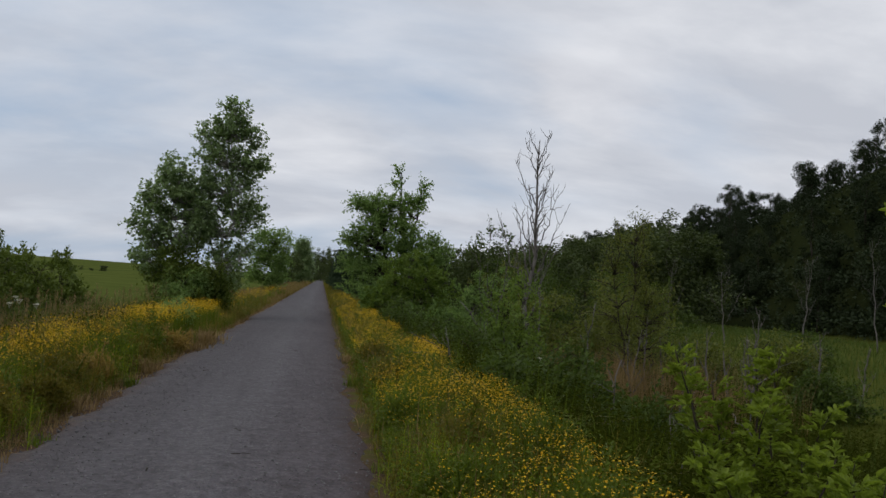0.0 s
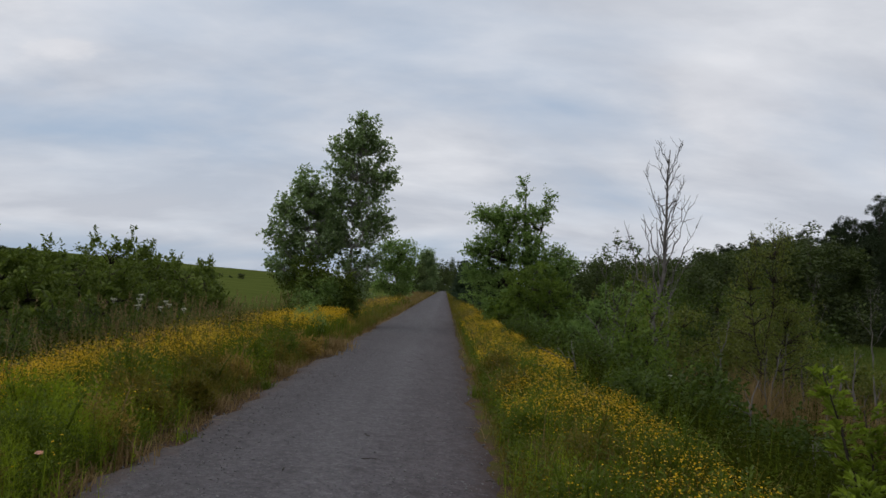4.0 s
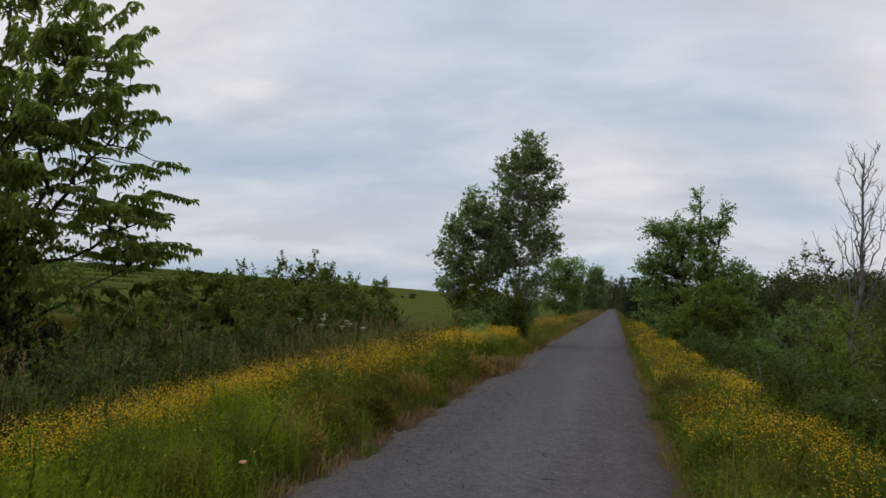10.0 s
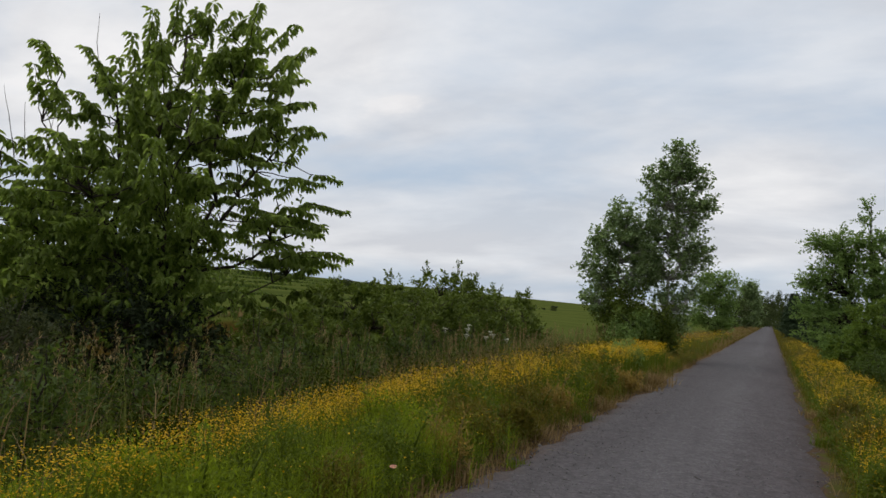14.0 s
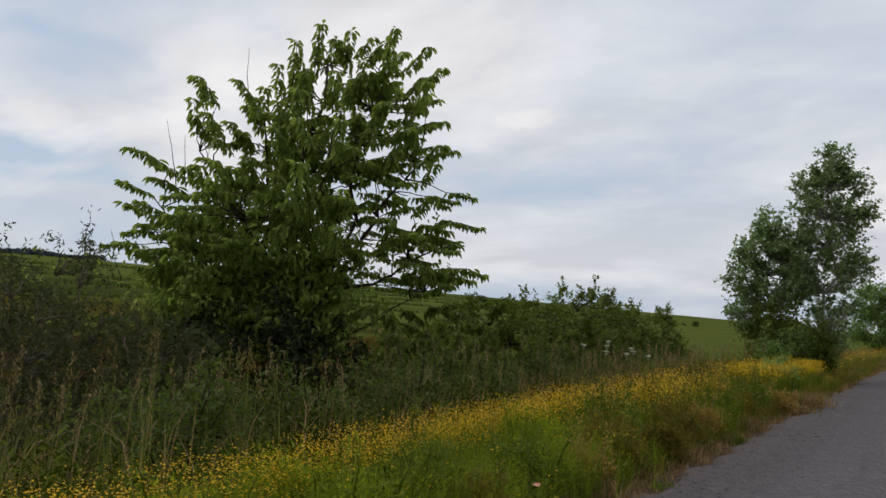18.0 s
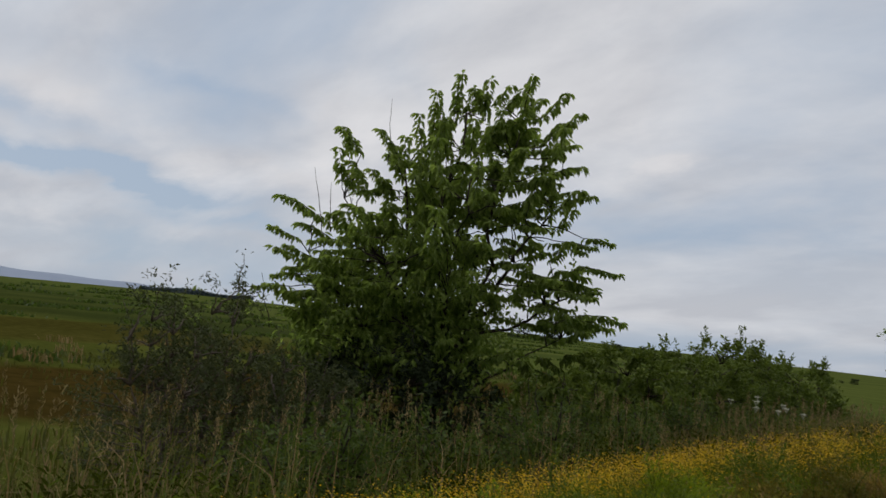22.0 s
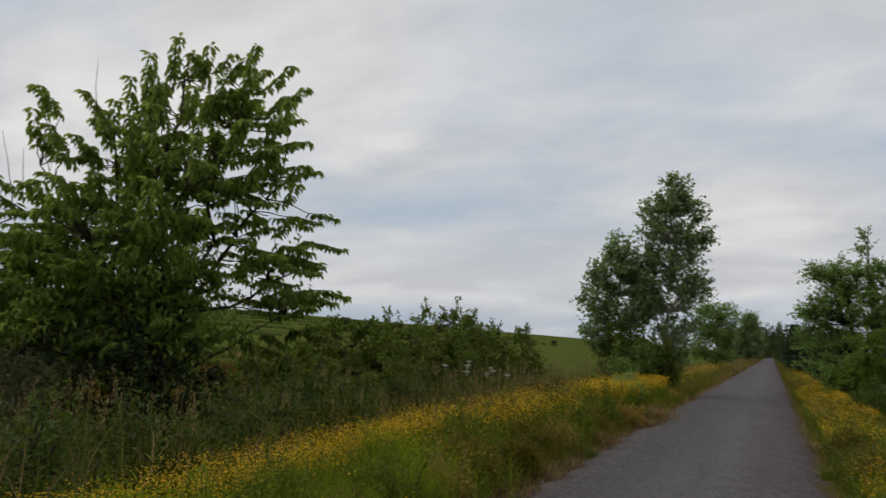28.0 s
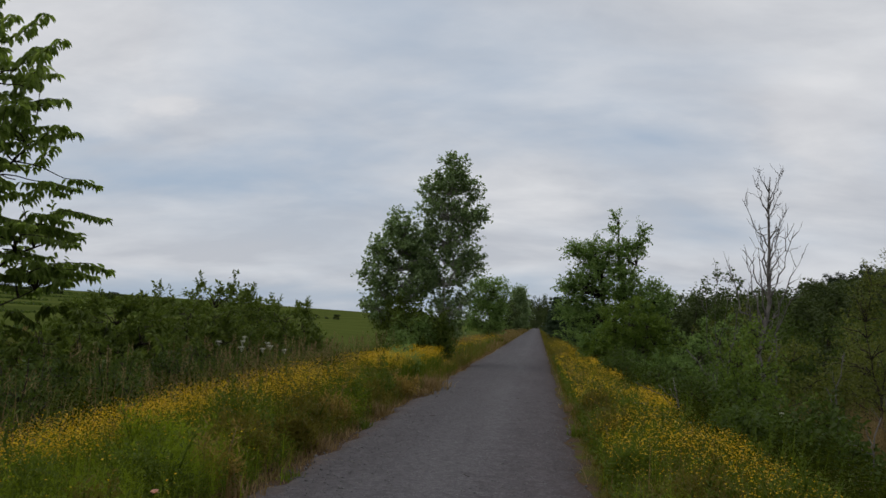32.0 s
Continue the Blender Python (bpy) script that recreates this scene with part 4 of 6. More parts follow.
for i, (x, y, r, h) in enumerate(((5.9, 33, 1.4, 3.3), (2.6, 31.5, 1.0, 1.6), (4.4, 30, 1.5, 1.7), (6.6, 29, 1.5, 2.0), (7.8, 35, 1.7, 3.9))):
    leafy_plant("shrub", ground_at(x, y), "thick green shrub below the alder", "shrub", 60 + i, [(0, 0, h * 0.5, r, r, h * 0.55)],
                100, 70, (0.11, 0.075), 0.28, ALDER_LEAF, BARK, 0.03, ((0, 0, h * 0.7), (r * 0.4, 0, h * 0.6)), group="shrubs on the marsh edge", twigs=5, reach_out=0.42)


def spruce(x, y, h, r, seed):
    rng = np.random.default_rng(seed)
    ob = thing("spruce_tree", ground_at(x, y), "dark conical spruce beside the far trail", "tree", "far spruces")
    t = Heap()
    tube(t, [(0, 0, -0.2), (0, 0, h * 0.5), (0, 0, h)], (0.14, 0.08, 0.02), 6)
    part("trunk", t.mesh("trunk", BARK, True), ob)
    c = Heap()
    n = 2600
    k = rng.uniform(0, 1, n) ** 0.7
    z = 0.3 + (h - 0.3) * (1 - k) + 0
    rad = r * k * (0.75 + 0.25 * np.sin(z * 9)) * rng.uniform(0.3, 1, n) ** 0.5
    a = rng.uniform(0, 2 * np.pi, n)
    p = np.stack([rad * np.cos(a), rad * np.sin(a), z], 1)
    way = np.stack([np.cos(a), np.sin(a), rng.normal(-0.25, 0.3, n)], 1)
    leaf_chips(c, p, way, np.tile([0, 0, 1.0], (n, 1)) + rng.normal(0, 0.2, (n, 3)), 0.34, 0.14)
    part("crown", c.mesh("crown", SPRUCE), ob)


for i, (x, y, h, r) in enumerate(((2.1, 84, 4.7, 1.2), (2.3, 97, 5.2, 1.5), (2.2, 112, 5.8, 1.5), (2.6, 134, 6.4, 1.9), (2.9, 66, 3.6, 1.2), (2.5, 74, 4.3, 1.4), (3.8, 70, 4.0, 1.5), (5.2, 78, 4.8, 1.7), (3.0, 92, 5.0, 1.7), (4.6, 104, 5.6, 2.0), (2.8, 125, 6.4, 2.1), (4.0, 150, 7.2, 2.6), (3.0, 180, 7.5, 2.8), (5.5, 170, 8.0, 3.0), (6.5, 120, 6.5, 2.4))):
    spruce(x, y, h, r, 70 + i)


def wood_tree_meshes(seed, h, r, mat, leaf=0.3, tips=84, leaves=62):
    rng = np.random.default_rng(seed)
    c, t = Heap(), Heap()
    tube(t, bow((0, 0, -0.5), (rng.normal(0, 0.4), rng.normal(0, 0.4), h * 0.9), 0, rng, 7, 0.02), np.linspace(0.2, 0.04, 7), 6)
    lobes = [(rng.normal(0, r * 0.35), rng.normal(0, r * 0.35), h * q, r * rng.uniform(0.5, 0.85), r * rng.uniform(0.5, 0.85), h * 0.15) for q in (0.12, 0.3, 0.48, 0.62, 0.75, 0.88)]
    ends, _ = lobe_tips(rng, lobes, tips, 0.5)
    for e in ends:
        clump(c, rng, e, 0.62, leaves, leaf, leaf * 0.74)
    return t.mesh("trunk", BARK, True), c.mesh("crown", mat)


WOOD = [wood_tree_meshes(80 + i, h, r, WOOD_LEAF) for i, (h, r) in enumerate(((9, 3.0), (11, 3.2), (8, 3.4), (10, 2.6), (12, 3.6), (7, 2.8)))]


EDGE = [wood_tree_meshes(180 + i, h, r, BACK_LEAF, 0.27, 62, 84) for i, (h, r) in enumerate(((9, 3.2), (11, 3.4), (8, 3.4), (10, 3.0), (12, 3.6), (7, 3.2)))]


def wood_tree(x, y, k, turn, size, label, group, wide=1.0, kinds=WOOD):
    ob = thing("woodland_tree", ground_at(x, y), label, "tree", group)
    ob.rotation_euler, ob.scale = (0, 0, turn), (size * wide, size * wide, size)
    part("trunk", kinds[k][0], ob)
    part("crown", kinds[k][1], ob)
    return ob


def woods():
    rng = np.random.default_rng(90)
    placed = []
    tries = 0
    while len(placed) < 255 and tries < 9000:
        tries += 1
        y = 36 + 360 * rng.random() ** 1.7
        x = 66 + 0.10 * max(y - 90, 0) + 2 + 58 * rng.random()
        if any((x - a) ** 2 + (y - b) ** 2 < (8.0 if y < 160 else 22.0) for a, b in placed):
            continue
        placed.append((x, y))
        wood_tree(x, y, rng.integers(6), rng.uniform(0, 6.28), rng.uniform(0.75, 1.12) * (1.12 if y < 110 else 0.95), "dark green broadleaf tree on the wooded hillside", "hillside wood")


woods()


def undergrowth():
    """Bushes and low boughs that close the slope under the trees."""
    rng = np.random.default_rng(95)
    h = Heap()
    for _ in range(1500):
        y = 34 + 260 * rng.random() ** 1.5
        x = 66.5 + 0.10 * max(y - 90, 0) + 44 * rng.random() ** 1.3
        z = float(land(x, y))
        clump(h, rng, np.array([x, y, z + rng.uniform(0.5, 2.6)]), rng.uniform(0.9, 1.7), 34, 0.62, 0.46)
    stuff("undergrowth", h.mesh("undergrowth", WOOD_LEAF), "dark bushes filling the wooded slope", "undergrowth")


undergrowth()

# -- the far end of the trail, closed in by trees --
for i, (x, y, k, size) in enumerate(((-5.5, 128, 5, 0.75), (-4.5, 160, 2, 0.75), (-7.5, 150, 0, 0.7), (-6.0, 200, 3, 0.8), (-5.0, 250, 1, 0.8), (-8.5, 300, 4, 0.8), (6.5, 215, 1, 0.75), (5.0, 260, 0, 0.85), (8.5, 240, 4, 0.75),
                                     (4.5, 320, 2, 0.95), (-5.5, 380, 0, 0.9), (1.0, 460, 4, 1.0), (-9.5, 440, 1, 0.8), (9.0, 400, 3, 0.95), (12.0, 300, 5, 1.0), (15, 350, 1, 1.0), (20, 380, 2, 1.0), (28, 400, 4, 1.0), (36, 410, 0, 1.1), (46, 400, 3, 1.1), (58, 400, 1, 1.1), (70, 390, 4, 1.1))):
    wood_tree(x, y, k, i * 1.7, size, "leafy tree where the trail narrows far away", "trees at the far end of the trail", 1.1, EDGE)
# the skyline of the trees behind the marsh climbs towards the hill
for i, (a, d) in enumerate(((7.5, 84), (9.0, 72), (10.2, 90), (11.5, 76), (12.6, 95), (13.8, 80), (15.2, 100), (16.6, 84), (18.0, 105), (19.4, 92), (21.0, 110), (6.2, 100), (4.6, 120), (23.0, 120), (8.3, 64), (10.8, 62),
                            (12.2, 66), (14.4, 64), (20.2, 125), (21.3, 135), (22.4, 128), (23.4, 138), (24.5, 130), (25.6, 128), (19.2, 130), (16.0, 70), (17.4, 76), (13.2, 108), (9.6, 104))):
    q = math.radians(a)
    rise = float(np.interp(a, [4, 8, 10, 12, 14, 16, 18, 20, 22, 24, 26], [2.0, 2.6, 2.7, 3.1, 3.5, 3.8, 3.9, 4.4, 5.2, 5.8, 6.4])) * (0.97, 0.84, 0.92)[i % 3]
    wood_tree(d * math.sin(q), d * math.cos(q), (i * 5) % 6, i * 1.3, (3.3 + d * math.tan(radians(rise))) / (9.0, 11.0, 8.0, 10.0, 12.0, 7.0)[(i * 5) % 6],
              "bushy mid-green broadleaf tree at the back of the marsh", "trees behind the marsh", 1.35, EDGE)
for i, (x, y, size) in enumerate(((-3.6, 262, 0.8), (3.4, 275, 0.9), (-0.6, 320, 1.25), (-2.2, 420, 1.5), (0.5, 520, 1.9), (-4.5, 500, 1.6), (6.0, 500, 1.6), (-2.9, 210, 0.75), (2.6, 225, 0.7))):
    wood_tree(x, y, (i * 2) % 6, i * 2.3, size, "leafy tree where the trail narrows far away", "trees at the far end of the trail", 1.1, EDGE)
# -- scattered trees and a tree line far out in the fields --
for i, (a, d, size) in enumerate(((-14.9, 240, 0.18), (-16.3, 236, 0.10), (-15.6, 236, 0.08), (-28.5, 330, 0.3), (-30.0, 340, 0.25), (-47.5, 420, 0.45), (-49.0, 430, 0.4), (-50.2, 420, 0.42), (-51.5, 430, 0.35), (-35.0, 330, 0.5), (-37.0, 350, 0.5))):
    q = math.radians(a)
    wood_tree(d * math.sin(q), d * math.cos(q), i % 6, i * 2.1, size, "small dark tree far out in the fields", "far field trees", 2.6)


def tree_line():
    """A low far hedge of trees on the skyline of the fields."""
    rng = np.random.default_rng(97)
    for a0, a1, d, n, tall, mat, label in ((-64.5, -57.0, 1100, 120, 5.5, HAZE_TINTED_TREES, "tree line tinted blue-grey for haze far across the fields"), (-52.5, -46.5, 430, 56, 3.6, HAZE_TINTED_TREES, "hedge of trees tinted blue-grey for haze on the field skyline"),
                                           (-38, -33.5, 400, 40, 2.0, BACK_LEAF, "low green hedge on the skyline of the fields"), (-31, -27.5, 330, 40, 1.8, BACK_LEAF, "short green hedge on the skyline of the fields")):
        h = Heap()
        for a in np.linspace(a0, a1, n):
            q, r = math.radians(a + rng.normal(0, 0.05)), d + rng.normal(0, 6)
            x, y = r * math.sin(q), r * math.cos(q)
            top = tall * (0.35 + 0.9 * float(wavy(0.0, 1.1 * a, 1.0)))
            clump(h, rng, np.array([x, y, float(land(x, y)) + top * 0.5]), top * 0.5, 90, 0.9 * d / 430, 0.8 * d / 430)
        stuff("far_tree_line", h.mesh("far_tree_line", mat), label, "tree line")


tree_line()
# ---- low growth ----
def strip(rng, count, x0, x1, y0, y1, lean_near=1.6):
    """Points over a strip of the plan, denser towards the near end."""
    k = rng.uniform(0, 1, count) ** lean_near
    return rng.uniform(x0, x1, count), y0 + (y1 - y0) * k


def margin_growth():
    rng = np.random.default_rng(101)
    g, d, w, b, o = Heap(), Heap(), Heap(), Heap(), Heap()
    # left margin
    x, y = strip(rng, 22000, -4.4, ROAD_LEFT - 0.06, -3, 42)
    keep = rng.random(len(x)) < np.interp(y, [0, 4, 6, 12], [0.04, 0.06, 0.2, 1.0])
    x, y = x[keep], y[keep]
    tall = np.interp(x, [-4.4, -3.9, -3.0, -2.5], [0.48, 0.58, 0.50, 0.28])
    far = 1 + np.clip(y, 0, 60) / 22
    grass_blades(g, rng, on_land(x, y, -0.03), tall * rng.uniform(0.35, 1.25, len(x)) * (0.45 + 0.95 * wavy(3.1 * x, 2.2 * y, 0.3)), 0.007 * far, 0.95)
    x, y = strip(rng, 9000, -3.2, ROAD_LEFT + 0.12, -2, 46)
    x = np.where(rng.random(len(x)) < 0.5, ROAD_LEFT + 0.05 - np.abs(rng.normal(0, 0.16, len(x))), x)
    grass_blades(d, rng, on_land(x, y, -0.03), rng.uniform(0.06, 0.26, len(x)) * np.interp(x, [-3.3, -2.3], [1.4, 0.4]), 0.008 * (1 + y / 25), 0.8)
    x, y = strip(rng, 6500, -4.2, ROAD_LEFT - 0.12, -2, 36)
    k = wavy(1.4 * x, 1.1 * y, 2.6) + rng.normal(0, 0.1, len(x)) > 0.42
    x, y = x[k], y[k]
    weeds(w, rng, on_land(x, y, -0.03), np.interp(x, [-4.2, -2.6], [0.56, 0.26]) * rng.uniform(0.5, 1.15, len(x)), 20, 0.055, 0.012)
    # hay-coloured stalks standing over the green
    x, y = strip(rng, 21000, -4.1, -2.65, 4, 30, 0.9)
    keep = rng.random(len(x)) < np.interp(y, [4, 9, 22, 30], [0.12, 1, 1, 0.3])
    x, y = x[keep], y[keep]
    grass_blades(o, rng, on_land(x, y, -0.03), np.interp(x, [-4.1, -3.4, -2.65], [0.62, 0.58, 0.3]) * rng.uniform(0.5, 1.15, len(x)) * (0.55 + 0.7 * wavy(2.0 * x, 1.6 * y, 7.7)), 0.006 * (1 + y / 22), 0.55)
    x, y = strip(rng, 1700, 0.85, 2.2, 1.5, 38, 1.2)
    grass_blades(d, rng, on_land(x, y, -0.03), rng.uniform(0.25, 0.6, len(x)), 0.006 * (1 + y / 22), 0.5)
    # right margin
    x, y = strip(rng, 26000, ROAD_RIGHT + 0.05, 2.4, 1.0, 44)
    tall = np.interp(x, [0.6, 1.0, 1.6, 2.4], [0.14, 0.38, 0.5, 0.5])
    grass_blades(g, rng, on_land(x, y, -0.03), tall * rng.uniform(0.35, 1.2, len(x)) * (0.45 + 0.95 * wavy(3.1 * x, 2.2 * y, 5.3)), 0.007 * (1 + np.clip(y, 0, 60) / 22), 0.95)
    x, y = strip(rng, 350, ROAD_RIGHT - 0.05, 1.2, 1.5, 46)
    grass_blades(d, rng, on_land(x, y, -0.03), rng.uniform(0.05, 0.28, len(x)), 0.008 * (1 + y / 25), 0.8)
    x, y = strip(rng, 6500, ROAD_RIGHT + 0.15, 2.6, 1.2, 38)
    weeds(w, rng, on_land(x, y, -0.03), np.interp(x, [0.7, 1.6], [0.22, 0.46]) * rng.uniform(0.5, 1.15, len(x)), 11, 0.08, 0.03)
    # bright feathery patches close by on the left
    for cx, cy, r, n in ((-3.0, 3.2, 0.34, 560), (-2.95, 4.4, 0.3, 460), (-3.0, 2.2, 0.3, 480), (-3.2, 5.6, 0.32, 520), (-3.0, 7.0, 0.25, 200), (-3.3, 8.8, 0.3, 200), (-3.0, 11.0, 0.25, 160), (-3.3, 13.5, 0.3, 160), (-2.75, 5.9, 0.16, 130), (1.1, 9.5, 0.2, 40), (0.95, 6.0, 0.16, 40), (1.5, 7.4, 0.4, 40), (1.3, 5.0, 0.35, 40)):
        x, y = cx + rng.normal(0, r, n), cy + rng.normal(0, r * 1.4, n)
        weeds(b, rng, on_land(x, y, -0.03), rng.uniform(0.28, 0.56, n), 36, 0.05, 0.0065, True, 0.8)
    # dark leafy clumps at the trail's edge, round the rose
    for cx, cy, r, n in ((-2.72, 5.1, 0.2, 110), (-2.68, 6.3, 0.16, 70), (-2.95, 7.9, 0.2, 70), (-2.75, 3.7, 0.16, 60)):
        x, y = np.minimum(cx + rng.normal(0, r, n), ROAD_LEFT - 0.1), cy + rng.normal(0, r * 1.3, n)
        weeds(w, rng, on_land(x, y, -0.03), rng.uniform(0.2, 0.42, n), 16, 0.06, 0.017, up_bias=0.6)
    # growth beside the trail where the walker came from
    for x0, x1, n, tall in ((ROAD_RIGHT + 0.08, 9.0, 5200, 0.5), (-7.0, ROAD_LEFT - 0.08, 3600, 0.5)):
        x, y = rng.uniform(x0, x1, n), rng.uniform(-11, 1.6 if x0 > 0 else -1.5, n)
        edge = np.minimum(np.abs(x - ROAD_LEFT), np.abs(x - ROAD_RIGHT))
        grass_blades(g, rng, on_land(x, y, -0.03), tall * rng.uniform(0.4, 1.2, n) * np.minimum(1, 0.3 + edge), 0.012, 0.8)
        x, y = rng.uniform(x0 + 0.15, x1 - 0.15, n // 4), rng.uniform(-11, 1.4 if x0 > 0 else -1.5, n // 4)
        weeds(w, rng, on_land(x, y, -0.03), rng.uniform(0.2, 0.5, n // 4), 10, 0.075, 0.025)
    # far ends of both margins
    for x0, x1, n in ((-5.2, ROAD_LEFT, 9000), (ROAD_RIGHT, 2.2, 5000)):
        x, y = strip(rng, n, x0, x1, 40, 190, 1.2)
        h = rng.uniform(0.3, 0.75, n) * np.minimum(1, 0.4 + 0.5 * np.minimum(np.abs(x - ROAD_LEFT), np.abs(x - ROAD_RIGHT)))
        grass_blades(d if x0 < -5 else g, rng, on_land(x, y, -0.03), h, 0.05, 0.4)
        grass_blades(g, rng, on_land(x + 0.02, y, -0.03), h * 0.9, 0.05, 0.4)
    stuff("verge_grass", g.mesh("verge_grass", GRASS), "uneven green and yellowing grass along the trail", "grass")
    stuff("dry_grass", d.mesh("dry_grass", DRY_GRASS), "straw-coloured dry grass at the trail margins", "grass")
    stuff("verge_weeds", w.mesh("verge_weeds", WEED), "leafy green weeds among the margin grass", "weeds")
    stuff("hay_grass", o.mesh("hay_grass", HAY), "hay-coloured fluffy grass standing between the flowers", "grass")
    stuff("feathery_weeds", b.mesh("feathery_weeds", BRIGHT_WEED), "bright green feathery weeds beside the trail", "weeds")


def flower_heads(heap, rng, p, size):
    """Small cupped daisies: a ring of petal points round a raised middle."""
    n = len(p)
    up = unit(np.tile([0, 0, 1.0], (n, 1)) + rng.normal(0, 0.38, (n, 3)))
    s = unit(np.cross(up, [1.0, 0.2, 0.1]))
    t = np.cross(up, s)
    size = np.broadcast_to(size, n)[:, None]
    pts = [p + up * size * 0.18]
    for k in range(8):
        a = k * np.pi / 4
        r = size * (0.5 if k % 2 == 0 else 0.36)
        pts.append(p + (s * math.cos(a) + t * math.sin(a)) * r + up * size * 0.05)
    b = np.arange(n)[:, None] * 9
    heap.add(np.stack(pts, 1), np.concatenate([b + [0, k + 1, (k + 1) % 8 + 1] for k in range(8)]))


def band_edge(y):
    """Outer edge of the flowers on the left margin."""
    return np.interp(y, [0, 3, 9, 20], [-3.15, -3.45, -4.0, -3.75])


def flowers():
    rng = np.random.default_rng(111)
    for side, specs in (("left", ((2700, -4.47, -4.02, -0.5, 9, 1.0), (5400, -4.4, -3.35, 6.5, 22, 1.0), (260, -3.9, -2.9, 0, 22, 1.0), (500, -4.3, -3.3, 26, 60, 1.0))),
                        ("right", ((1900, 0.75, 2.02, 2.5, 9, 1.0), (2700, 0.75, 2.1, 8, 18, 1.0), (1900, 0.7, 1.95, 17, 34, 1.0), (400, 0.8, 1.8, 34, 60, 1.0)))):
        heads, stems = Heap(), Heap()
        for n, x0, x1, y0, y1, k in specs:
            x, y = strip(rng, n * 2, x0, x1, y0, y1, k)
            keep = wavy(x * 1.2, y * 0.8, 0.7 if side == "left" else 3.9) + rng.normal(0, 0.12, len(x)) > (0.34 if side == "left" else 0.40)
            x, y = x[keep][:n], y[keep][:n]
            if side == "right":
                # densest along the outer edge
                x = x1 - (x1 - x) ** 1.7 / (x1 - x0) ** 0.7
            if side == "left":
                x = band_edge(y) + (x + 4.42)
            h = rng.uniform(0.42, 0.64, len(x)) * np.interp(y, [7, 14], [1.0, 1.22]) if side == "left" else np.interp(x, [0.8, 1.2], [0.28, 0.48]) * rng.uniform(0.8, 1.2, len(x))
            base = on_land(x, y, -0.03)
            grass_blades(stems, rng, base, h, 0.006 * (1 + y / 25), 0.05)
            # close by, on the left, many small heads lie together as a mat
            mat = side == "left" and y1 <= 9
            for _ in range(7 if mat else 3):
                flower_heads(heads, rng, base + np.stack([rng.normal(0, 0.07 if mat else 0.04, len(x)), rng.normal(0, 0.07 if mat else 0.04, len(x)), h + rng.normal(0, 0.025, len(x))], 1), rng.uniform(0.008, 0.015 if mat else 0.02, len(x)) * (1 + np.clip(y - 8, 0, 30) / 26))
        ob = thing("yellow_wildflowers", (0, 0, 0), "dense band of small yellow daisies on thin stems", "wildflowers", "flower bands along the trail", "stuff")
        part("flower_heads", heads.mesh("flower_heads", PETAL), ob)
        part("flower_stems", stems.mesh("flower_stems", WEED), ob, "thin green stems")


def seed_grass(name, rng, x, y, h, label, far=1.0):
    """Tall grasses with drooping brown seed heads."""
    st, hd = Heap(), Heap()
    base = on_land(x, y, -0.03)
    tip = grass_blades(st, rng, base, h, 0.008 * far, 0.10)
    n, k = len(x), 16
    p = np.repeat(tip, k, 0)
    s = np.tile(np.linspace(0, 1, k), n)
    p = p - np.stack([0 * s, 0 * s, s * 0.16], 1) + rng.normal(0, 0.004 + 0.008 * s[:, None], (n * k, 3))
    way = np.stack([rng.normal(0, 0.35, n * k), rng.normal(0, 0.35, n * k), rng.normal(0.85, 0.3, n * k)], 1)
    leaf_chips(hd, p, way, any_way(rng, n * k), 0.036 * far, 0.0075 * far)
    q = np.repeat(base, 3, 0)
    grass_blades(st, rng, q + rng.normal(0, 0.04, q.shape) * [1, 1, 0], np.repeat(h, 3) * rng.uniform(0.4, 0.75, n * 3), 0.011 * far, 0.4)
    ob = thing(name, (0, 0, 0), label, "grass", kind="stuff")
    part("stalks", st.mesh("stalks", STALK), ob)
    part("seed_heads", hd.mesh("seed_heads", SEED_HEAD), ob, "brown feathery seed heads")


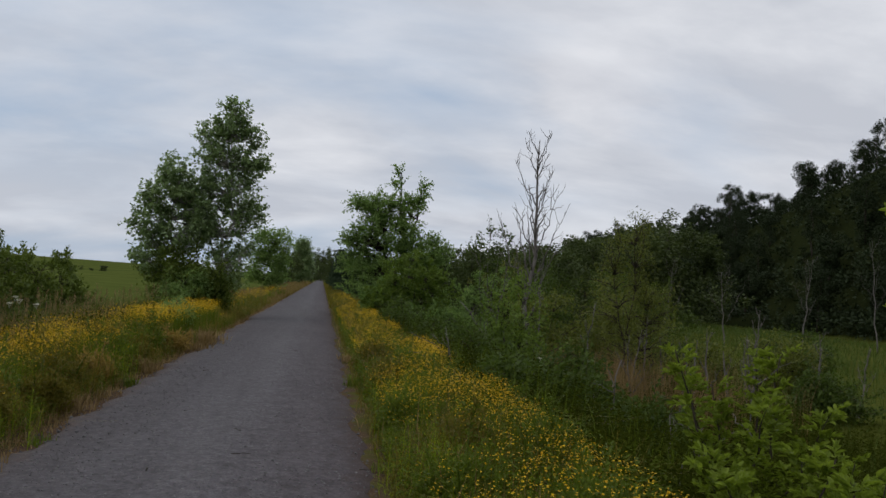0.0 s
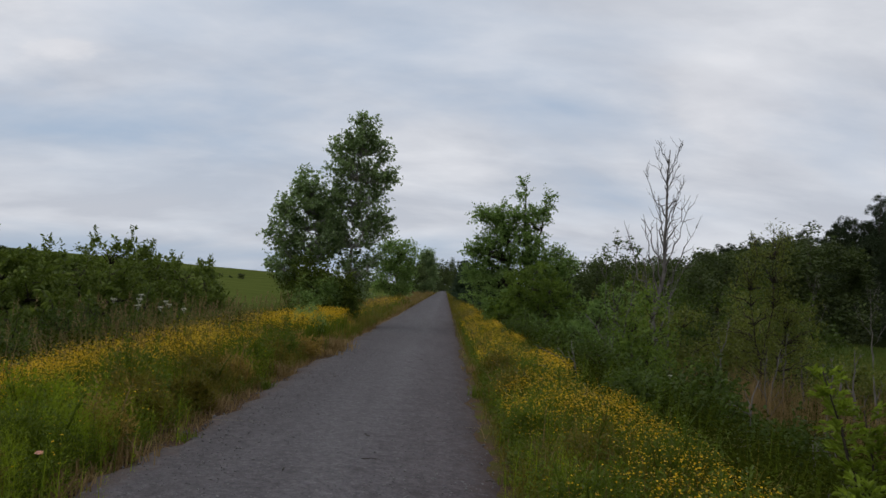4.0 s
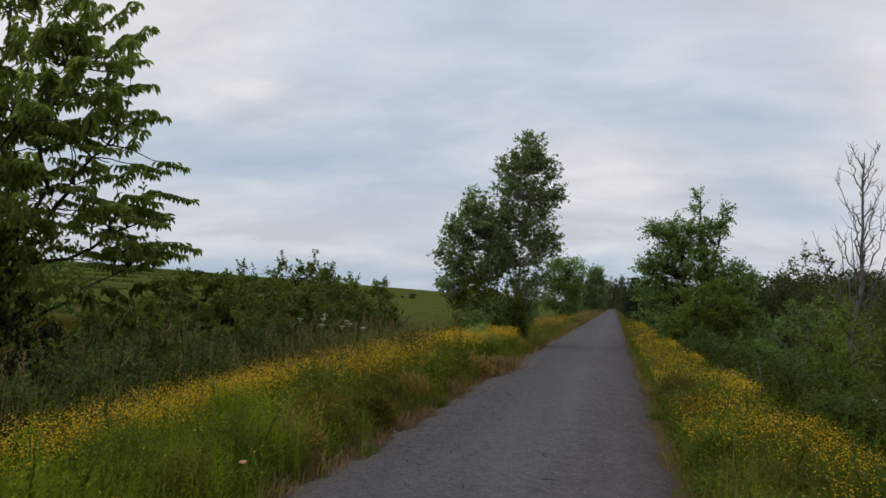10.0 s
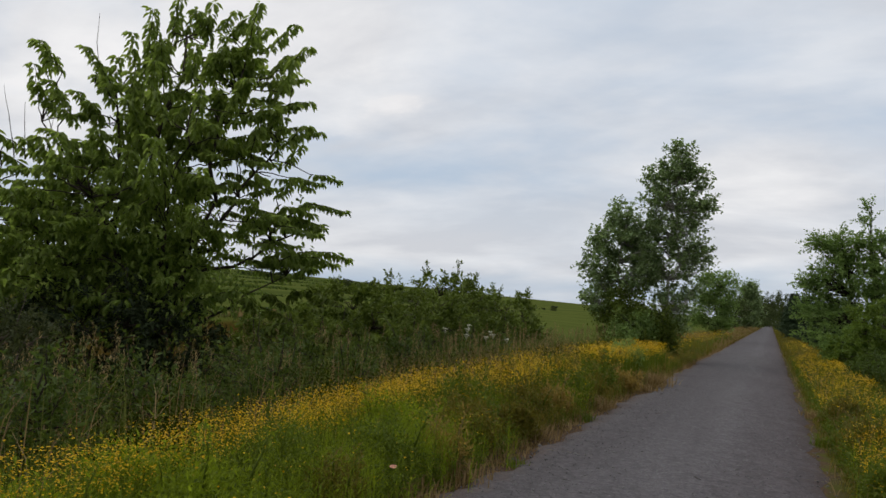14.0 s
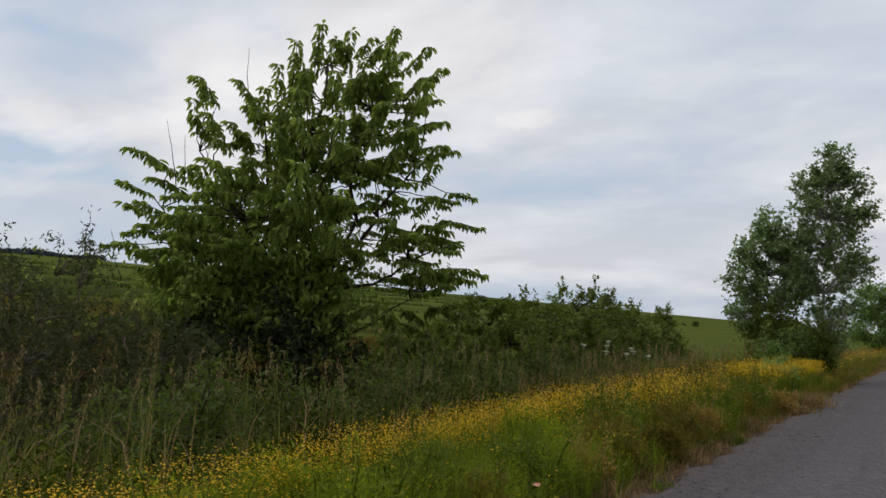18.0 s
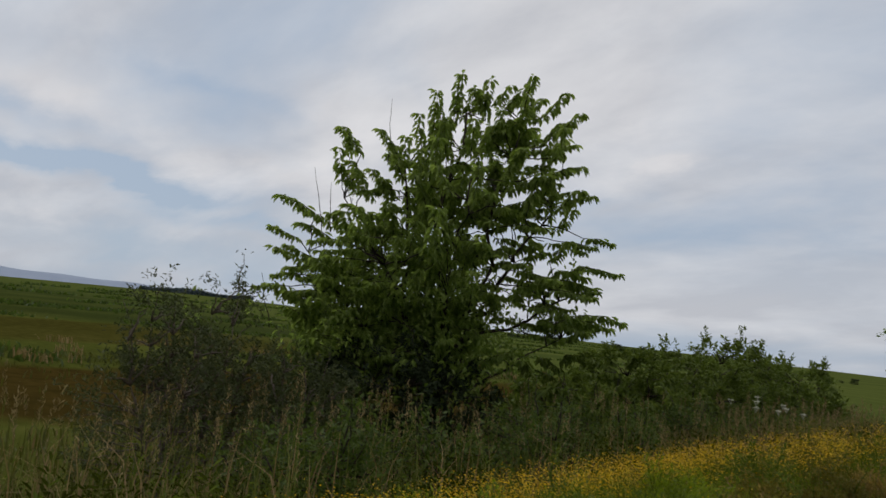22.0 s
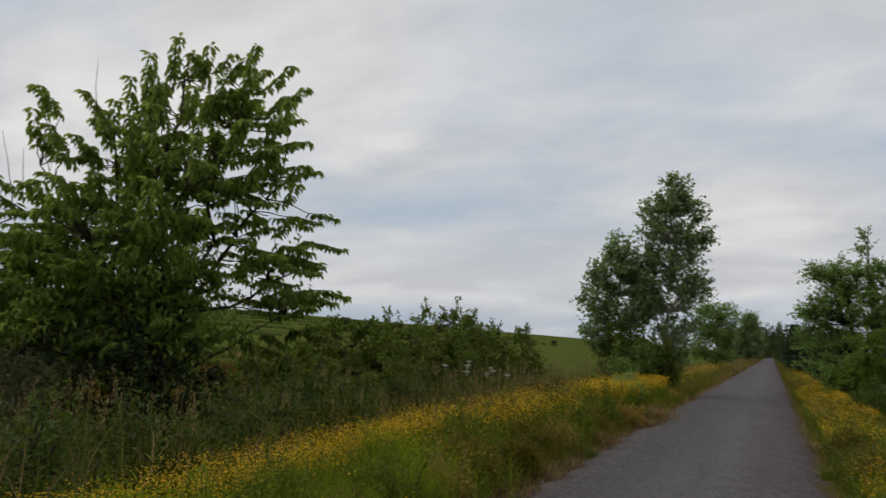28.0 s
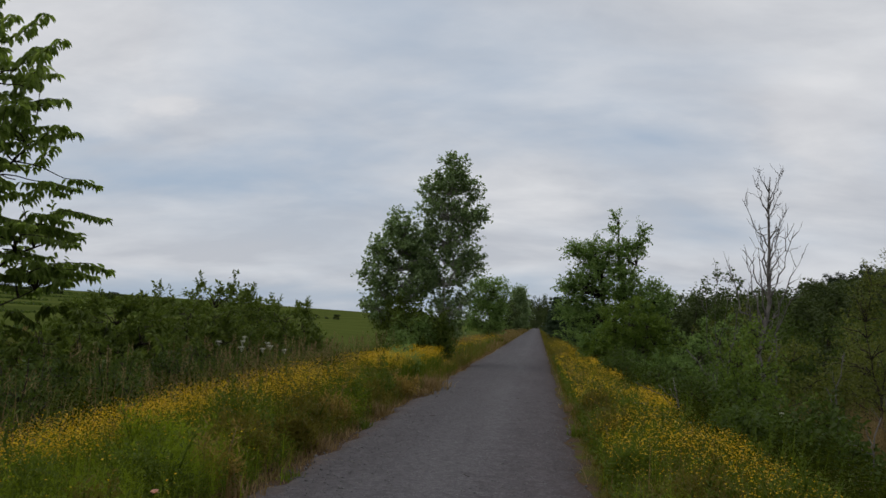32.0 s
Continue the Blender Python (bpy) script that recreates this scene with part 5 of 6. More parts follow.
def left_bank():
    rng = np.random.default_rng(121)
    # tall seeding grass in front of the cherry
    y = rng.uniform(-2, 12, 330)
    x = band_edge(y) - 0.25 - 4.4 * rng.random(330)
    seed_grass("seeding_grass", rng, x, y, rng.uniform(0.8, 1.4, 330) * np.interp(x, [-8, -4.5], [1.15, 0.85]), "tall seeding grass on the bank below the cherry")
    y = rng.uniform(1.0, 8.5, 240)
    x = rng.uniform(-9.6, -4.6, 240)
    seed_grass("seeding_grass", rng, x, y, rng.uniform(0.9, 1.75, 240) * np.interp(x, [-9.6, -4.6], [1.15, 0.7]), "tall tan seeding grass round the dusky shrubs")
    x = rng.uniform(-7.2, -4.3, 620)
    y = rng.uniform(10, 24, 620)
    seed_grass("seeding_grass", rng, x, y, rng.uniform(0.55, 1.15, 620), "brownish seeding grass before the hedge shrubs", 1.4)
    f = Heap()
    x, y = strip(rng, 5200, -6.4, -4.0, 9.0, 22, 0.9)
    keep = wavy(1.3 * x, 0.9 * y, 6.1) > 0.45
    x, y = x[keep], y[keep]
    grass_blades(f, rng, on_land(x, y, -0.03), rng.uniform(0.45, 0.95, len(x)), 0.011, 0.5)
    stuff("tan_grass", f.mesh("tan_grass", DRY_GRASS), "fluffy tan grass behind the flower band", "grass")
    w = Heap()
    x, y = strip(rng, 8500, -9.0, -3.7, -4, 26, 1.2)
    x = np.minimum(x, band_edge(y) - 0.1)
    # dark gaps between the clumps close by
    keep = (y > 9) | (wavy(2.1 * x, 1.9 * y, 4.4) + rng.normal(0, 0.08, len(x)) > 0.5)
    x, y = x[keep], y[keep]
    fresh = rng.random(len(x)) < np.where(y < 9, 0.12, 0.2)
    weeds(w, rng, on_land(x, y, -0.03)[~fresh], rng.uniform(0.22, 0.72, int((~fresh).sum())), 11, 0.11, 0.03, up_bias=0.8)
    k, e = Heap(), Heap()
    weeds(k, rng, on_land(x, y, -0.03)[fresh], rng.uniform(0.3, 0.8, int(fresh.sum())), 11, 0.1, 0.026, up_bias=0.7)
    stuff("fresh_bank_weeds", k.mesh("fresh_bank_weeds", WEED), "fresh green weeds among the dark growth of the bank", "weeds")
    y = rng.uniform(-1, 12, 1500)
    x = band_edge(y) - 0.2 - 4.4 * rng.random(1500)
    grass_blades(e, rng, on_land(x, y, -0.03), rng.uniform(0.5, 1.05, 1500), 0.009, 0.7)
    stuff("dead_herbs", e.mesh("dead_herbs", DRY_GRASS), "bent brown dead blades among the bank weeds", "grass")
    v = Heap()
    y = rng.uniform(-3, 24, 2800)
    y = y[(y > 9) | (rng.random(2800) < 0.55)]
    x = band_edge(y) - 0.15 - 4.2 * rng.random(len(y)) ** 1.2
    grass_blades(v, rng, on_land(x, y, -0.03), rng.uniform(0.5, 1.2, len(x)) * (0.5 + 0.7 * wavy(1.6 * x, 1.4 * y, 2.2)), 0.0075 * (1 + np.clip(y, 0, 30) / 20), 0.36)
    stuff("bank_grass", v.mesh("bank_grass", STALK), "upright green grass stalks over the bank weeds", "grass")
    stuff("bank_weeds", w.mesh("bank_weeds", MARSH), "dark rank weeds covering the bank below the cherry", "weeds")
    g = Heap()
    x, y = strip(rng, 34000, -30, -4.3, -6, 46, 1.0)
    keep = ~((x > -27.5) & (x < -14.3) & (y < 42)) | (rng.random(len(x)) < 0.12)
    x, y = x[keep], y[keep]
    grass_blades(g, rng, on_land(x, y, -0.03), rng.uniform(0.15, 0.5, len(x)) * np.where(x < -17, 0.55, 1.0), 0.016 * (1 + np.abs(x) / 14), 0.6)
    stuff("meadow_grass", g.mesh("meadow_grass", CROP), "rough meadow grass between bank and field", "grass")
    d = Heap()
    x, y = strip(rng, 2200, -14.5, -8.2, -6, 30, 1.0)
    grass_blades(d, rng, on_land(x, y, -0.03), rng.uniform(0.15, 0.5, len(x)), 0.02, 0.6)
    stuff("faded_grass", d.mesh("faded_grass", DRY_GRASS), "faded straw-coloured grass in the meadow", "grass")


def field_rows():
    """Ragged raised edges of the field strips, parallel to the trail."""
    rng = np.random.default_rng(131)
    h = Heap()
    for x0, n, tall, y1 in ((-28.5, 3600, 0.34, 60), (-34, 2200, 0.28, 60), (-60, 5200, 0.32, 160), (-82, 5600, 0.45, 260), (-110, 5000, 0.5, 330), (-150, 4000, 0.65, 420), (-200, 3200, 0.8, 500), (-267, 2600, 1.0, 600)):
        y = rng.uniform(-30, y1, n)
        x = x0 + rng.normal(0, 0.7 + abs(x0) * 0.006, n)
        keep = wavy(0.1 * x, 0.23 * y, x0) + rng.normal(0, 0.08, n) > (0.5 if x0 > -40 else 0.43)
        grass_blades(h, rng, on_land(x[keep], y[keep], -0.05), tall * rng.uniform(0.5, 1.3, keep.sum()), 0.07 + abs(x0) * 0.003, 0.5)
    stuff("crop_edges", h.mesh("crop_edges", SCRUB_LEAF), "dark green uncut edges between crop strips", "crop")
    p = Heap()
    for x0, n in ((-28, 260), (-31, 200), (-37, 200)):
        y = rng.uniform(-10, 45, n)
        x = x0 + rng.normal(0, 0.6, n)
        keep = wavy(0.2 * x, 0.9 * y, 4.4 + x0) > 0.62
        grass_blades(p, rng, np.repeat(on_land(x[keep], y[keep], -0.05), 6, 0) + rng.normal(0, 0.15, (keep.sum() * 6, 3)) * [1, 1, 0], 0.42, 0.05, 0.6)
    stuff("pale_tufts", p.mesh("pale_tufts", DRY_GRASS), "pale dry tufts along the ploughed strips", "grass")


margin_growth()
flowers()
left_bank()
field_rows()

# -- shrubs along the foot of the left bank --
for i, (x, y, r, h) in enumerate(((-8.9, 12.9, 1.0, 1.9), (-8.7, 14.9, 1.2, 2.5), (-8.3, 17.2, 1.4, 2.7), (-8.7, 19.6, 1.6, 3.0), (-8.3, 22.0, 1.6, 2.9), (-8.4, 24.6, 1.5, 2.8))):
    leafy_plant("shrub", ground_at(x, y), "leafy willow-like shrub in the hedge below the bank", "shrub", 200 + i, [(0, 0, h * 0.52, r, r, h * 0.5), (0.3, 0.2, h * 0.3, r * 1.05, r, h * 0.32)],
                170, 78, (0.13, 0.058), 0.27, HEDGE_LEAF, BARK, 0.035, ((0.1, 0, h * 0.8), (-r * 0.4, 0, h * 0.7), (r * 0.45, 0.1, h * 0.65)), group="hedge below the bank", sprigs=10, chips=i > 1, twigs=5, reach_out=0.38, up_bias=0.7)
for i, (x, y, r, h) in enumerate(((-8.0, 10.9, 0.8, 1.5), (-7.4, 12.3, 0.8, 1.35), (-7.9, 13.6, 0.7, 1.3))):
    leafy_plant("shrub", ground_at(x, y), "sparse green sapling growth between cherry and hedge", "shrub", 212 + i, [(0, 0, h * 0.6, r, r, h * 0.42), (0.1, 0.1, h * 0.3, r * 0.8, r * 0.8, h * 0.3)],
                46, 34, (0.12, 0.055), 0.22, HEDGE_LEAF, BARK, 0.02, ((0.1, 0, h * 0.9), (-r * 0.4, 0, h * 0.7), (r * 0.45, 0.1, h * 0.75)), group="saplings beside the cherry", sprigs=10, chips=False)
for i, (x, y, r, h) in enumerate(((-9.1, 4.6, 1.0, 2.3), (-9.9, 5.9, 1.0, 2.45), (-8.2, 6.0, 0.8, 1.8))):
    leafy_plant("shrub", ground_at(x, y), "dusky half-dead shrub tangled with dry twigs", "shrub", 220 + i, [(0, 0, h * 0.4, r, r, h * 0.4), (-0.2, 0, h * 0.8, r * 0.5, r * 0.5, h * 0.35), (0.4, 0.2, h * 0.7, r * 0.4, r * 0.4, h * 0.3)],
                150, 46, (0.07, 0.022), 0.28, DUSKY_LEAF, RED_TWIG, 0.03, ((0.1, 0, h * 0.9), (-r * 0.5, 0, h * 0.95), (r * 0.5, 0.1, h * 0.8), (0, -r * 0.5, h * 0.85)), group="dusky shrubs by the cherry", sprigs=5, chips=False, twigs=5, reach_out=0.36, up_bias=0.8)


# ---- the marsh side ----
def marsh_growth():
    rng = np.random.default_rng(141)
    w, r, d = Heap(), Heap(), Heap()
    x, y = strip(rng, 13000, 2.0, 13.0, 1.5, 40, 1.5)
    weeds(w, rng, on_land(x, y, -0.03), rng.uniform(0.45, 1.1, len(x)) * np.interp(x, [2, 4], [0.7, 1.1]), 14, 0.085, 0.036)
    x, y = strip(rng, 42000, 2.2, 62, 1.5, 112, 1.3)
    k = 1 + y / 30
    grass_blades(r, rng, on_land(x, y, -0.03), rng.uniform(0.3, 0.95, len(x)) * (0.5 + 0.8 * wavy(0.5 * x, 0.4 * y, 1.1)), 0.012 * k, 0.6)
    x = 8.6 + np.clip(rng.normal(0, 1.8, 5200), -3.6, 4.5)
    y = 21.0 + np.clip(rng.normal(0, 2.2, 5200), -4, 5)
    keep = wavy(1.1 * x, 0.9 * y, 3.3) > 0.45
    x, y = x[keep], y[keep]
    grass_blades(d, rng, on_land(x, y, -0.03), rng.uniform(0.8, 2.1, len(x)), 0.013, 0.35)
    m = Heap()
    x, y = strip(rng, 5200, 2.1, 8.0, 3.0, 18, 1.2)
    keep = wavy(0.9 * x, 0.7 * y, 5.1) > 0.45
    x, y = x[keep], y[keep]
    grass_blades(m, rng, on_land(x, y, -0.03), rng.uniform(0.5, 1.0, len(x)), 0.009 * (1 + y / 20), 0.5)
    stuff("slope_grass", m.mesh("slope_grass", WEED), "fresh green grass blades on the wet slope", "grass")
    stuff("marsh_weeds", w.mesh("marsh_weeds", MARSH), "rank dark green weeds on the wet slope", "weeds")
    stuff("marsh_grass", r.mesh("marsh_grass", REED), "tall green marsh grass up to the wood", "grass")
    stuff("dead_reeds", d.mesh("dead_reeds", DRY_GRASS), "brown dead reeds standing in the marsh", "reeds")


marsh_growth()


def bare_tree(name, x, y, h, r, seed, spread_, label, limbs, group="", lean=(0.0, 0.0), mat=DEAD_WOOD):
    """A dead tree: a tapering trunk, upswept limbs and forked twigs."""
    rng = np.random.default_rng(seed)
    ob = thing(name, ground_at(x, y), label, "dead tree", group)
    trunk = bow((0, 0, -0.3), (lean[0] * h, lean[1] * h, h), 0, rng, 12, 0.008)
    t = Heap()
    tube(t, trunk, r * np.linspace(1, 0.10, 12) ** 0.9, 8)
    part("trunk", t.mesh("trunk", mat, True), ob)
    for i in range(limbs):
        k = 0.30 + 0.66 * (i + rng.uniform(0, 0.6)) / max(limbs, 1)
        root = np.array([np.interp(k, np.linspace(0, 1, 12), trunk[:, q]) for q in range(3)])
        a = i * 2.4 + rng.normal(0, 0.4)
        reach = spread_ * (1.15 - 0.75 * k) * rng.uniform(0.7, 1.15)
        end = root + np.array([math.cos(a) * reach * 0.62, math.sin(a) * reach * 0.5, reach * rng.uniform(1.0, 1.5)])
        line = bow(root, end, -0.16 * reach, rng, 8, 0.03)
        hh = Heap()
        r0 = max(0.012, r * 0.42 * (1 - 0.6 * k))
        tube(hh, line, np.linspace(r0, 0.006, 8), 5)
        forks = []
        for j in range(rng.integers(5, 9)):
            s = rng.uniform(0.3, 0.95)
            q = np.array([np.interp(s, np.linspace(0, 1, 8), line[:, c]) for c in range(3)])
            e = q + np.array([rng.normal(0, 0.28), rng.normal(0, 0.28), rng.uniform(0.2, 0.75)]) * reach * 0.5
            forks.append((bow(q, e, -0.04, rng, 5, 0.05), np.linspace(r0 * 0.4, 0.004, 5)))
        limb = part("limb", hh.mesh("limb", mat, True), ob)
        for fl, fr in forks:
            tw = Heap()
            tube(tw, fl, fr, 4)
            part("twig", tw.mesh("twig", mat, True), limb)
    return ob


bare_tree("dead_tree", 6.75, 24.2, 8.2, 0.11, 301, 2.0, "weathered grey leafless dead tree standing in the marsh", 26, lean=(-0.008, 0))
for i, (x, y, h, r, n) in enumerate(((10.2, 23.0, 2.9, 0.06, 3), (11.2, 23.5, 2.2, 0.08, 1), (12.6, 21.0, 2.3, 0.05, 4), (14.8, 24.6, 3.2, 0.06, 7), (9.0, 21.5, 2.4, 0.05, 3), (10.0, 20.0, 2.0, 0.07, 2), (13.6, 22.5, 2.4, 0.05, 5), (8.2, 19.0, 2.1, 0.04, 3),
                                     (7.4, 25.5, 4.2, 0.05, 6), (5.4, 24.6, 4.2, 0.05, 5), (9.4, 18.6, 2.3, 0.07, 2), (10.6, 19.6, 2.6, 0.06, 3), (11.8, 20.6, 2.0, 0.09, 1), (15.6, 22.0, 2.6, 0.05, 6), (7.8, 22.2, 3.0, 0.05, 4), (17.2, 22.4, 2.2, 0.06, 4))):
    bare_tree("dead_sapling", x, y, h, r * 0.85, 310 + i, 0.7, "grey dead sapling stump among marsh weeds", n, "dead saplings in the marsh", lean=(0.16 * math.sin(5.1 * i), 0.0))

for i, (a, d, h) in enumerate(((25.0, 64, 8.0), (29.2, 66, 7.0), (34.0, 72, 9.0), (38.5, 80, 12.0))):
    q = math.radians(a)
    bare_tree("dead_tree", d * math.sin(q), d * math.cos(q), h * 0.85, 0.065, 340 + i, 2.6, "pale leafless tree before the dark wood", 6, "dead trees before the wood", lean=(0.10 * (-1) ** i, 0))

leafy_plant("shrub", ground_at(9.6, 23.2), "tall thin olive-green willow among dead stems", "shrub", 401, [(0.3, 0, 5.7, 0.3, 0.3, 0.8), (0.0, 0, 4.6, 0.9, 0.7, 0.9), (-0.3, 0, 3.2, 1.3, 0.9, 1.2), (0.8, 0, 3.0, 0.8, 0.8, 1.0), (0.5, 0, 1.6, 1.5, 0.9, 1.2)],
            190, 44, (0.10, 0.035), 0.30, OLIVE_LEAF, BARK, 0.05, ((0.1, 0, 5.8), (-0.5, 0, 4.0), (0.7, 0, 3.4)), sprigs=26)
leafy_plant("shrub", ground_at(5.75, 26.6), "sparse sapling with few leaves and bare shoots", "shrub", 403, [(0, 0, 4.7, 0.8, 0.5, 0.8), (0.1, 0, 3.2, 0.6, 0.5, 1.0)],
            26, 22, (0.11, 0.08), 0.2, SCRUB_LEAF, DEAD_WOOD, 0.03, ((-0.3, 0, 5.2), (0.4, 0, 5.0), (0.0, 0, 5.6)), sprigs=8)
leafy_plant("shrub", ground_at(4.6, 17.4), "yellow-green sunlit young shrub on the wet slope", "shrub", 402, [(0, 0, 2.1, 0.75, 0.7, 0.9), (-0.1, 0, 1.0, 0.8, 0.8, 0.9)],
            60, 50, (0.11, 0.055), 0.26, LIME_LEAF, BARK, 0.03, ((0.0, 0, 2.7), (-0.4, 0, 2.0)), sprigs=8)
for i, (x, y, r, h, m) in enumerate(((5.5, 21, 1.3, 2.4, SCRUB_LEAF), (8.4, 27.5, 1.6, 3.4, OLIVE_LEAF), (11.5, 28, 1.8, 3.6, OLIVE_LEAF), (13.8, 31, 1.9, 3.8, SCRUB_LEAF), (9.5, 36, 2.0, 4.4, SCRUB_LEAF), (12.5, 42, 2.2, 4.6, SCRUB_LEAF),
                                     (16.5, 40, 2.4, 4.6, OLIVE_LEAF), (20.0, 48, 2.6, 5.0, SCRUB_LEAF), (7.0, 16.0, 1.1, 1.1, SCRUB_LEAF), (3.9, 12.5, 0.7, 1.1, SCRUB_LEAF), (12.0, 47, 2.4, 5.0, OLIVE_LEAF), (24, 60, 3.0, 6.0, SCRUB_LEAF), (17, 62, 3.0, 6.2, SCRUB_LEAF), (6.6, 19.2, 1.0, 2.0, SCRUB_LEAF), (13.0, 24.5, 1.2, 1.8, OLIVE_LEAF), (15.5, 21.5, 1.1, 1.4, SCRUB_LEAF), (5.2, 14.2, 0.8, 1.3, SCRUB_LEAF), (18.5, 29, 1.6, 2.4, OLIVE_LEAF), (22, 33, 1.8, 2.4, SCRUB_LEAF))):
    leafy_plant("shrub", ground_at(x, y), "scrubby willow thicket in the marsh" if m is OLIVE_LEAF else "green alder bush in the marsh", "shrub", 420 + i, [(0, 0, h * 0.55, r, r, h * 0.45), (0, 0, h * 0.25, r * 1.05, r, h * 0.3)],
                70, 62, (0.10 + 0.0022 * y, 0.05 + 0.0012 * y), 0.22 + 0.006 * y, m, BARK, 0.04, ((0.1, 0, h * 0.8), (-r * 0.4, 0, h * 0.7), (r * 0.45, 0.1, h * 0.65)), group="marsh scrub", sprigs=14)


# -- young ash at the near right, with compound leaves --
def ash_sapling(x, y, h, seed, limbs, lean, spread_, label):
    rng = np.random.default_rng(seed)
    ob = thing("ash_sapling", ground_at(x, y), label, "shrub", "young ashes by the trail")
    for s in range(limbs):
        a = s * 2.4 + rng.normal(0, 0.3)
        k = rng.uniform(0.75, 1.0) if s else 1.0
        end = np.array([lean[0] * h + math.cos(a) * spread_ * (0.35 if s == 0 else 1), lean[1] * h + math.sin(a) * spread_ * (0.35 if s == 0 else 1), h * k])
        line = bow((rng.normal(0, 0.06), rng.normal(0, 0.06), -0.1), end, -0.05 * h, rng, 10, 0.02)
        t = Heap()
        tube(t, line, np.linspace(0.017, 0.004, 10), 6)
        part("stem", t.mesh("stem", BARK, True), ob)
        f = Heap()
        for j in range(14):
            q = 0.25 + 0.75 * ((j + 0.5) / 14) ** 0.8
            p = np.array([np.interp(q, np.linspace(0, 1, 10), line[:, c]) for c in range(3)])
            for _ in range(3):
                b = rng.uniform(0, 6.28)
                out = unit(np.array([math.cos(b), math.sin(b), rng.normal(0.95, 0.4)]))
                ln = rng.uniform(0.09, 0.19)
                u = np.repeat(np.linspace(0.3, 0.95, 4), 2)
                pp = p + out * ln * u[:, None] - np.array([0, 0, 1.0]) * (u[:, None] ** 2) * ln * 0.25
                sd = unit(np.cross(out, [0, 0, 1.0])) * np.tile([1, -1], 4)[:, None]
                way = sd * 0.7 + out * 0.9 + rng.normal(0, 0.4, (8, 3))
                pp, way = np.vstack([pp, p + out * ln * 0.97 - [0, 0, 0.24 * ln]]), np.vstack([way, out])
                leaf_blades(f, pp, way, np.tile([0, 0, 1.0], (9, 1)) + rng.normal(0, 0.5, (9, 3)), rng.uniform(0.055, 0.085), 0.032)
                tube(f, [p, p + out * ln * 0.5 - [0, 0, 0.06 * ln], p + out * ln - [0, 0, 0.25 * ln]], (0.003, 0.0025, 0.001), 3)
        part("foliage", f.mesh("foliage", ASH_LEAF), ob, kind="stuff")
    return ob


ash_sapling(3.35, 5.5, 1.6, 501, 7, (-0.03, 0.0), 0.6, "young light-green ash sapling on the slope")
ash_sapling(4.6, 5.9, 1.3, 502, 7, (0.0, 0.0), 0.7, "low spreading ash sapling in the weeds")
ash_sapling(2.9, 4.2, 0.9, 504, 7, (0.0, 0.0), 0.55, "low bushy ash shoots by the flowers")
ash_sapling(5.4, 7.2, 1.5, 505, 6, (0.0, 0.0), 0.6, "young ash sapling among tall marsh weeds")
ash_sapling(4.35, 4.3, 3.7, 503, 5, (0.0, 0.03), 0.55, "taller ash sapling close to the trail")


# ---- small things ----
def umbel(x, y, h, r, seed, group):
    """A white flat-topped flower head on a branching stem."""
    rng = np.random.default_rng(seed)
    ob = thing("white_umbel", ground_at(x, y), "flat white umbel flower on a thin green stem", "wildflower", group)
    st, hd = Heap(), Heap()
    tube(st, bow((0, 0, -0.03), (rng.normal(0, 0.05), rng.normal(0, 0.05), h), 0, rng, 5, 0.02), np.linspace(0.005, 0.003, 5), 4)
    part("stem", st.mesh("stem", WEED), ob)
    n = 46
    a, q = rng.uniform(0, 6.28, n), np.sqrt(rng.random(n)) * r
    p = np.stack([q * np.cos(a), q * np.sin(a), h + 0.02 - q * q * 2 + rng.normal(0, 0.006, n)], 1)
    flower_heads(hd, rng, p, 0.02)
    for k in range(0, n, 4):
        tube(hd, [(0, 0, h - 0.06), p[k]], (0.002, 0.0012), 3)
    part("flower_head", hd.mesh("flower_head", WHITE_PETAL), ob)
    return ob


for i, (x, y, h) in enumerate(((-4.55, 11.4, 0.95), (-4.7, 11.8, 1.05), (-4.5, 12.2, 0.9), (-4.9, 12.4, 1.15), (-4.65, 12.8, 1.0), (-5.0, 11.6, 1.1), (-4.8, 13.4, 0.95), (-4.4, 13.0, 0.85))):
    umbel(x, y, h * 0.95, 0.045, 600 + i, "umbels before the hedge")
for i, (x, y, h) in enumerate(((3.6, 12.2, 1.0), (4.3, 13.0, 1.1), (5.0, 9.4, 1.1))):
    umbel(x, y, h, 0.036, 620 + i, "single umbels in the weeds")


def wild_rose(x, y):
    rng = np.random.default_rng(640)
    ob = thing("wild_rose", ground_at(x, y), "single pale pink rose bloom at the trail margin", "wildflower")
    st, lf, bl = Heap(), Heap(), Heap()
    line = bow((0, 0, -0.03), (0.04, -0.03, 0.30), 0.02, rng, 5, 0.03)
    tube(st, line, np.linspace(0.004, 0.003, 5), 4)
    part("stem", st.mesh("stem", WEED), ob)
    a = rng.uniform(0, 6.28, 14)
    leaf_blades(lf, line[rng.integers(1, 4, 14)], np.stack([np.cos(a), np.sin(a), rng.normal(0.2, 0.2, 14)], 1), np.tile([0, 0, 1.0], (14, 1)), 0.06, 0.03)
    part("foliage", lf.mesh("foliage", WEED), ob)
    a = np.arange(5) * 1.2566
    leaf_blades(bl, np.tile(line[-1], (5, 1)), np.stack([np.cos(a), np.sin(a) - 0.4, 0 * a + 0.5], 1), np.tile([0, -0.5, 1.0], (5, 1)), 0.034, 0.032)
    part("blossom", bl.mesh("blossom", PINK_PETAL), ob, "open five-petalled pink blossom")


wild_rose(-2.5, 4.85)


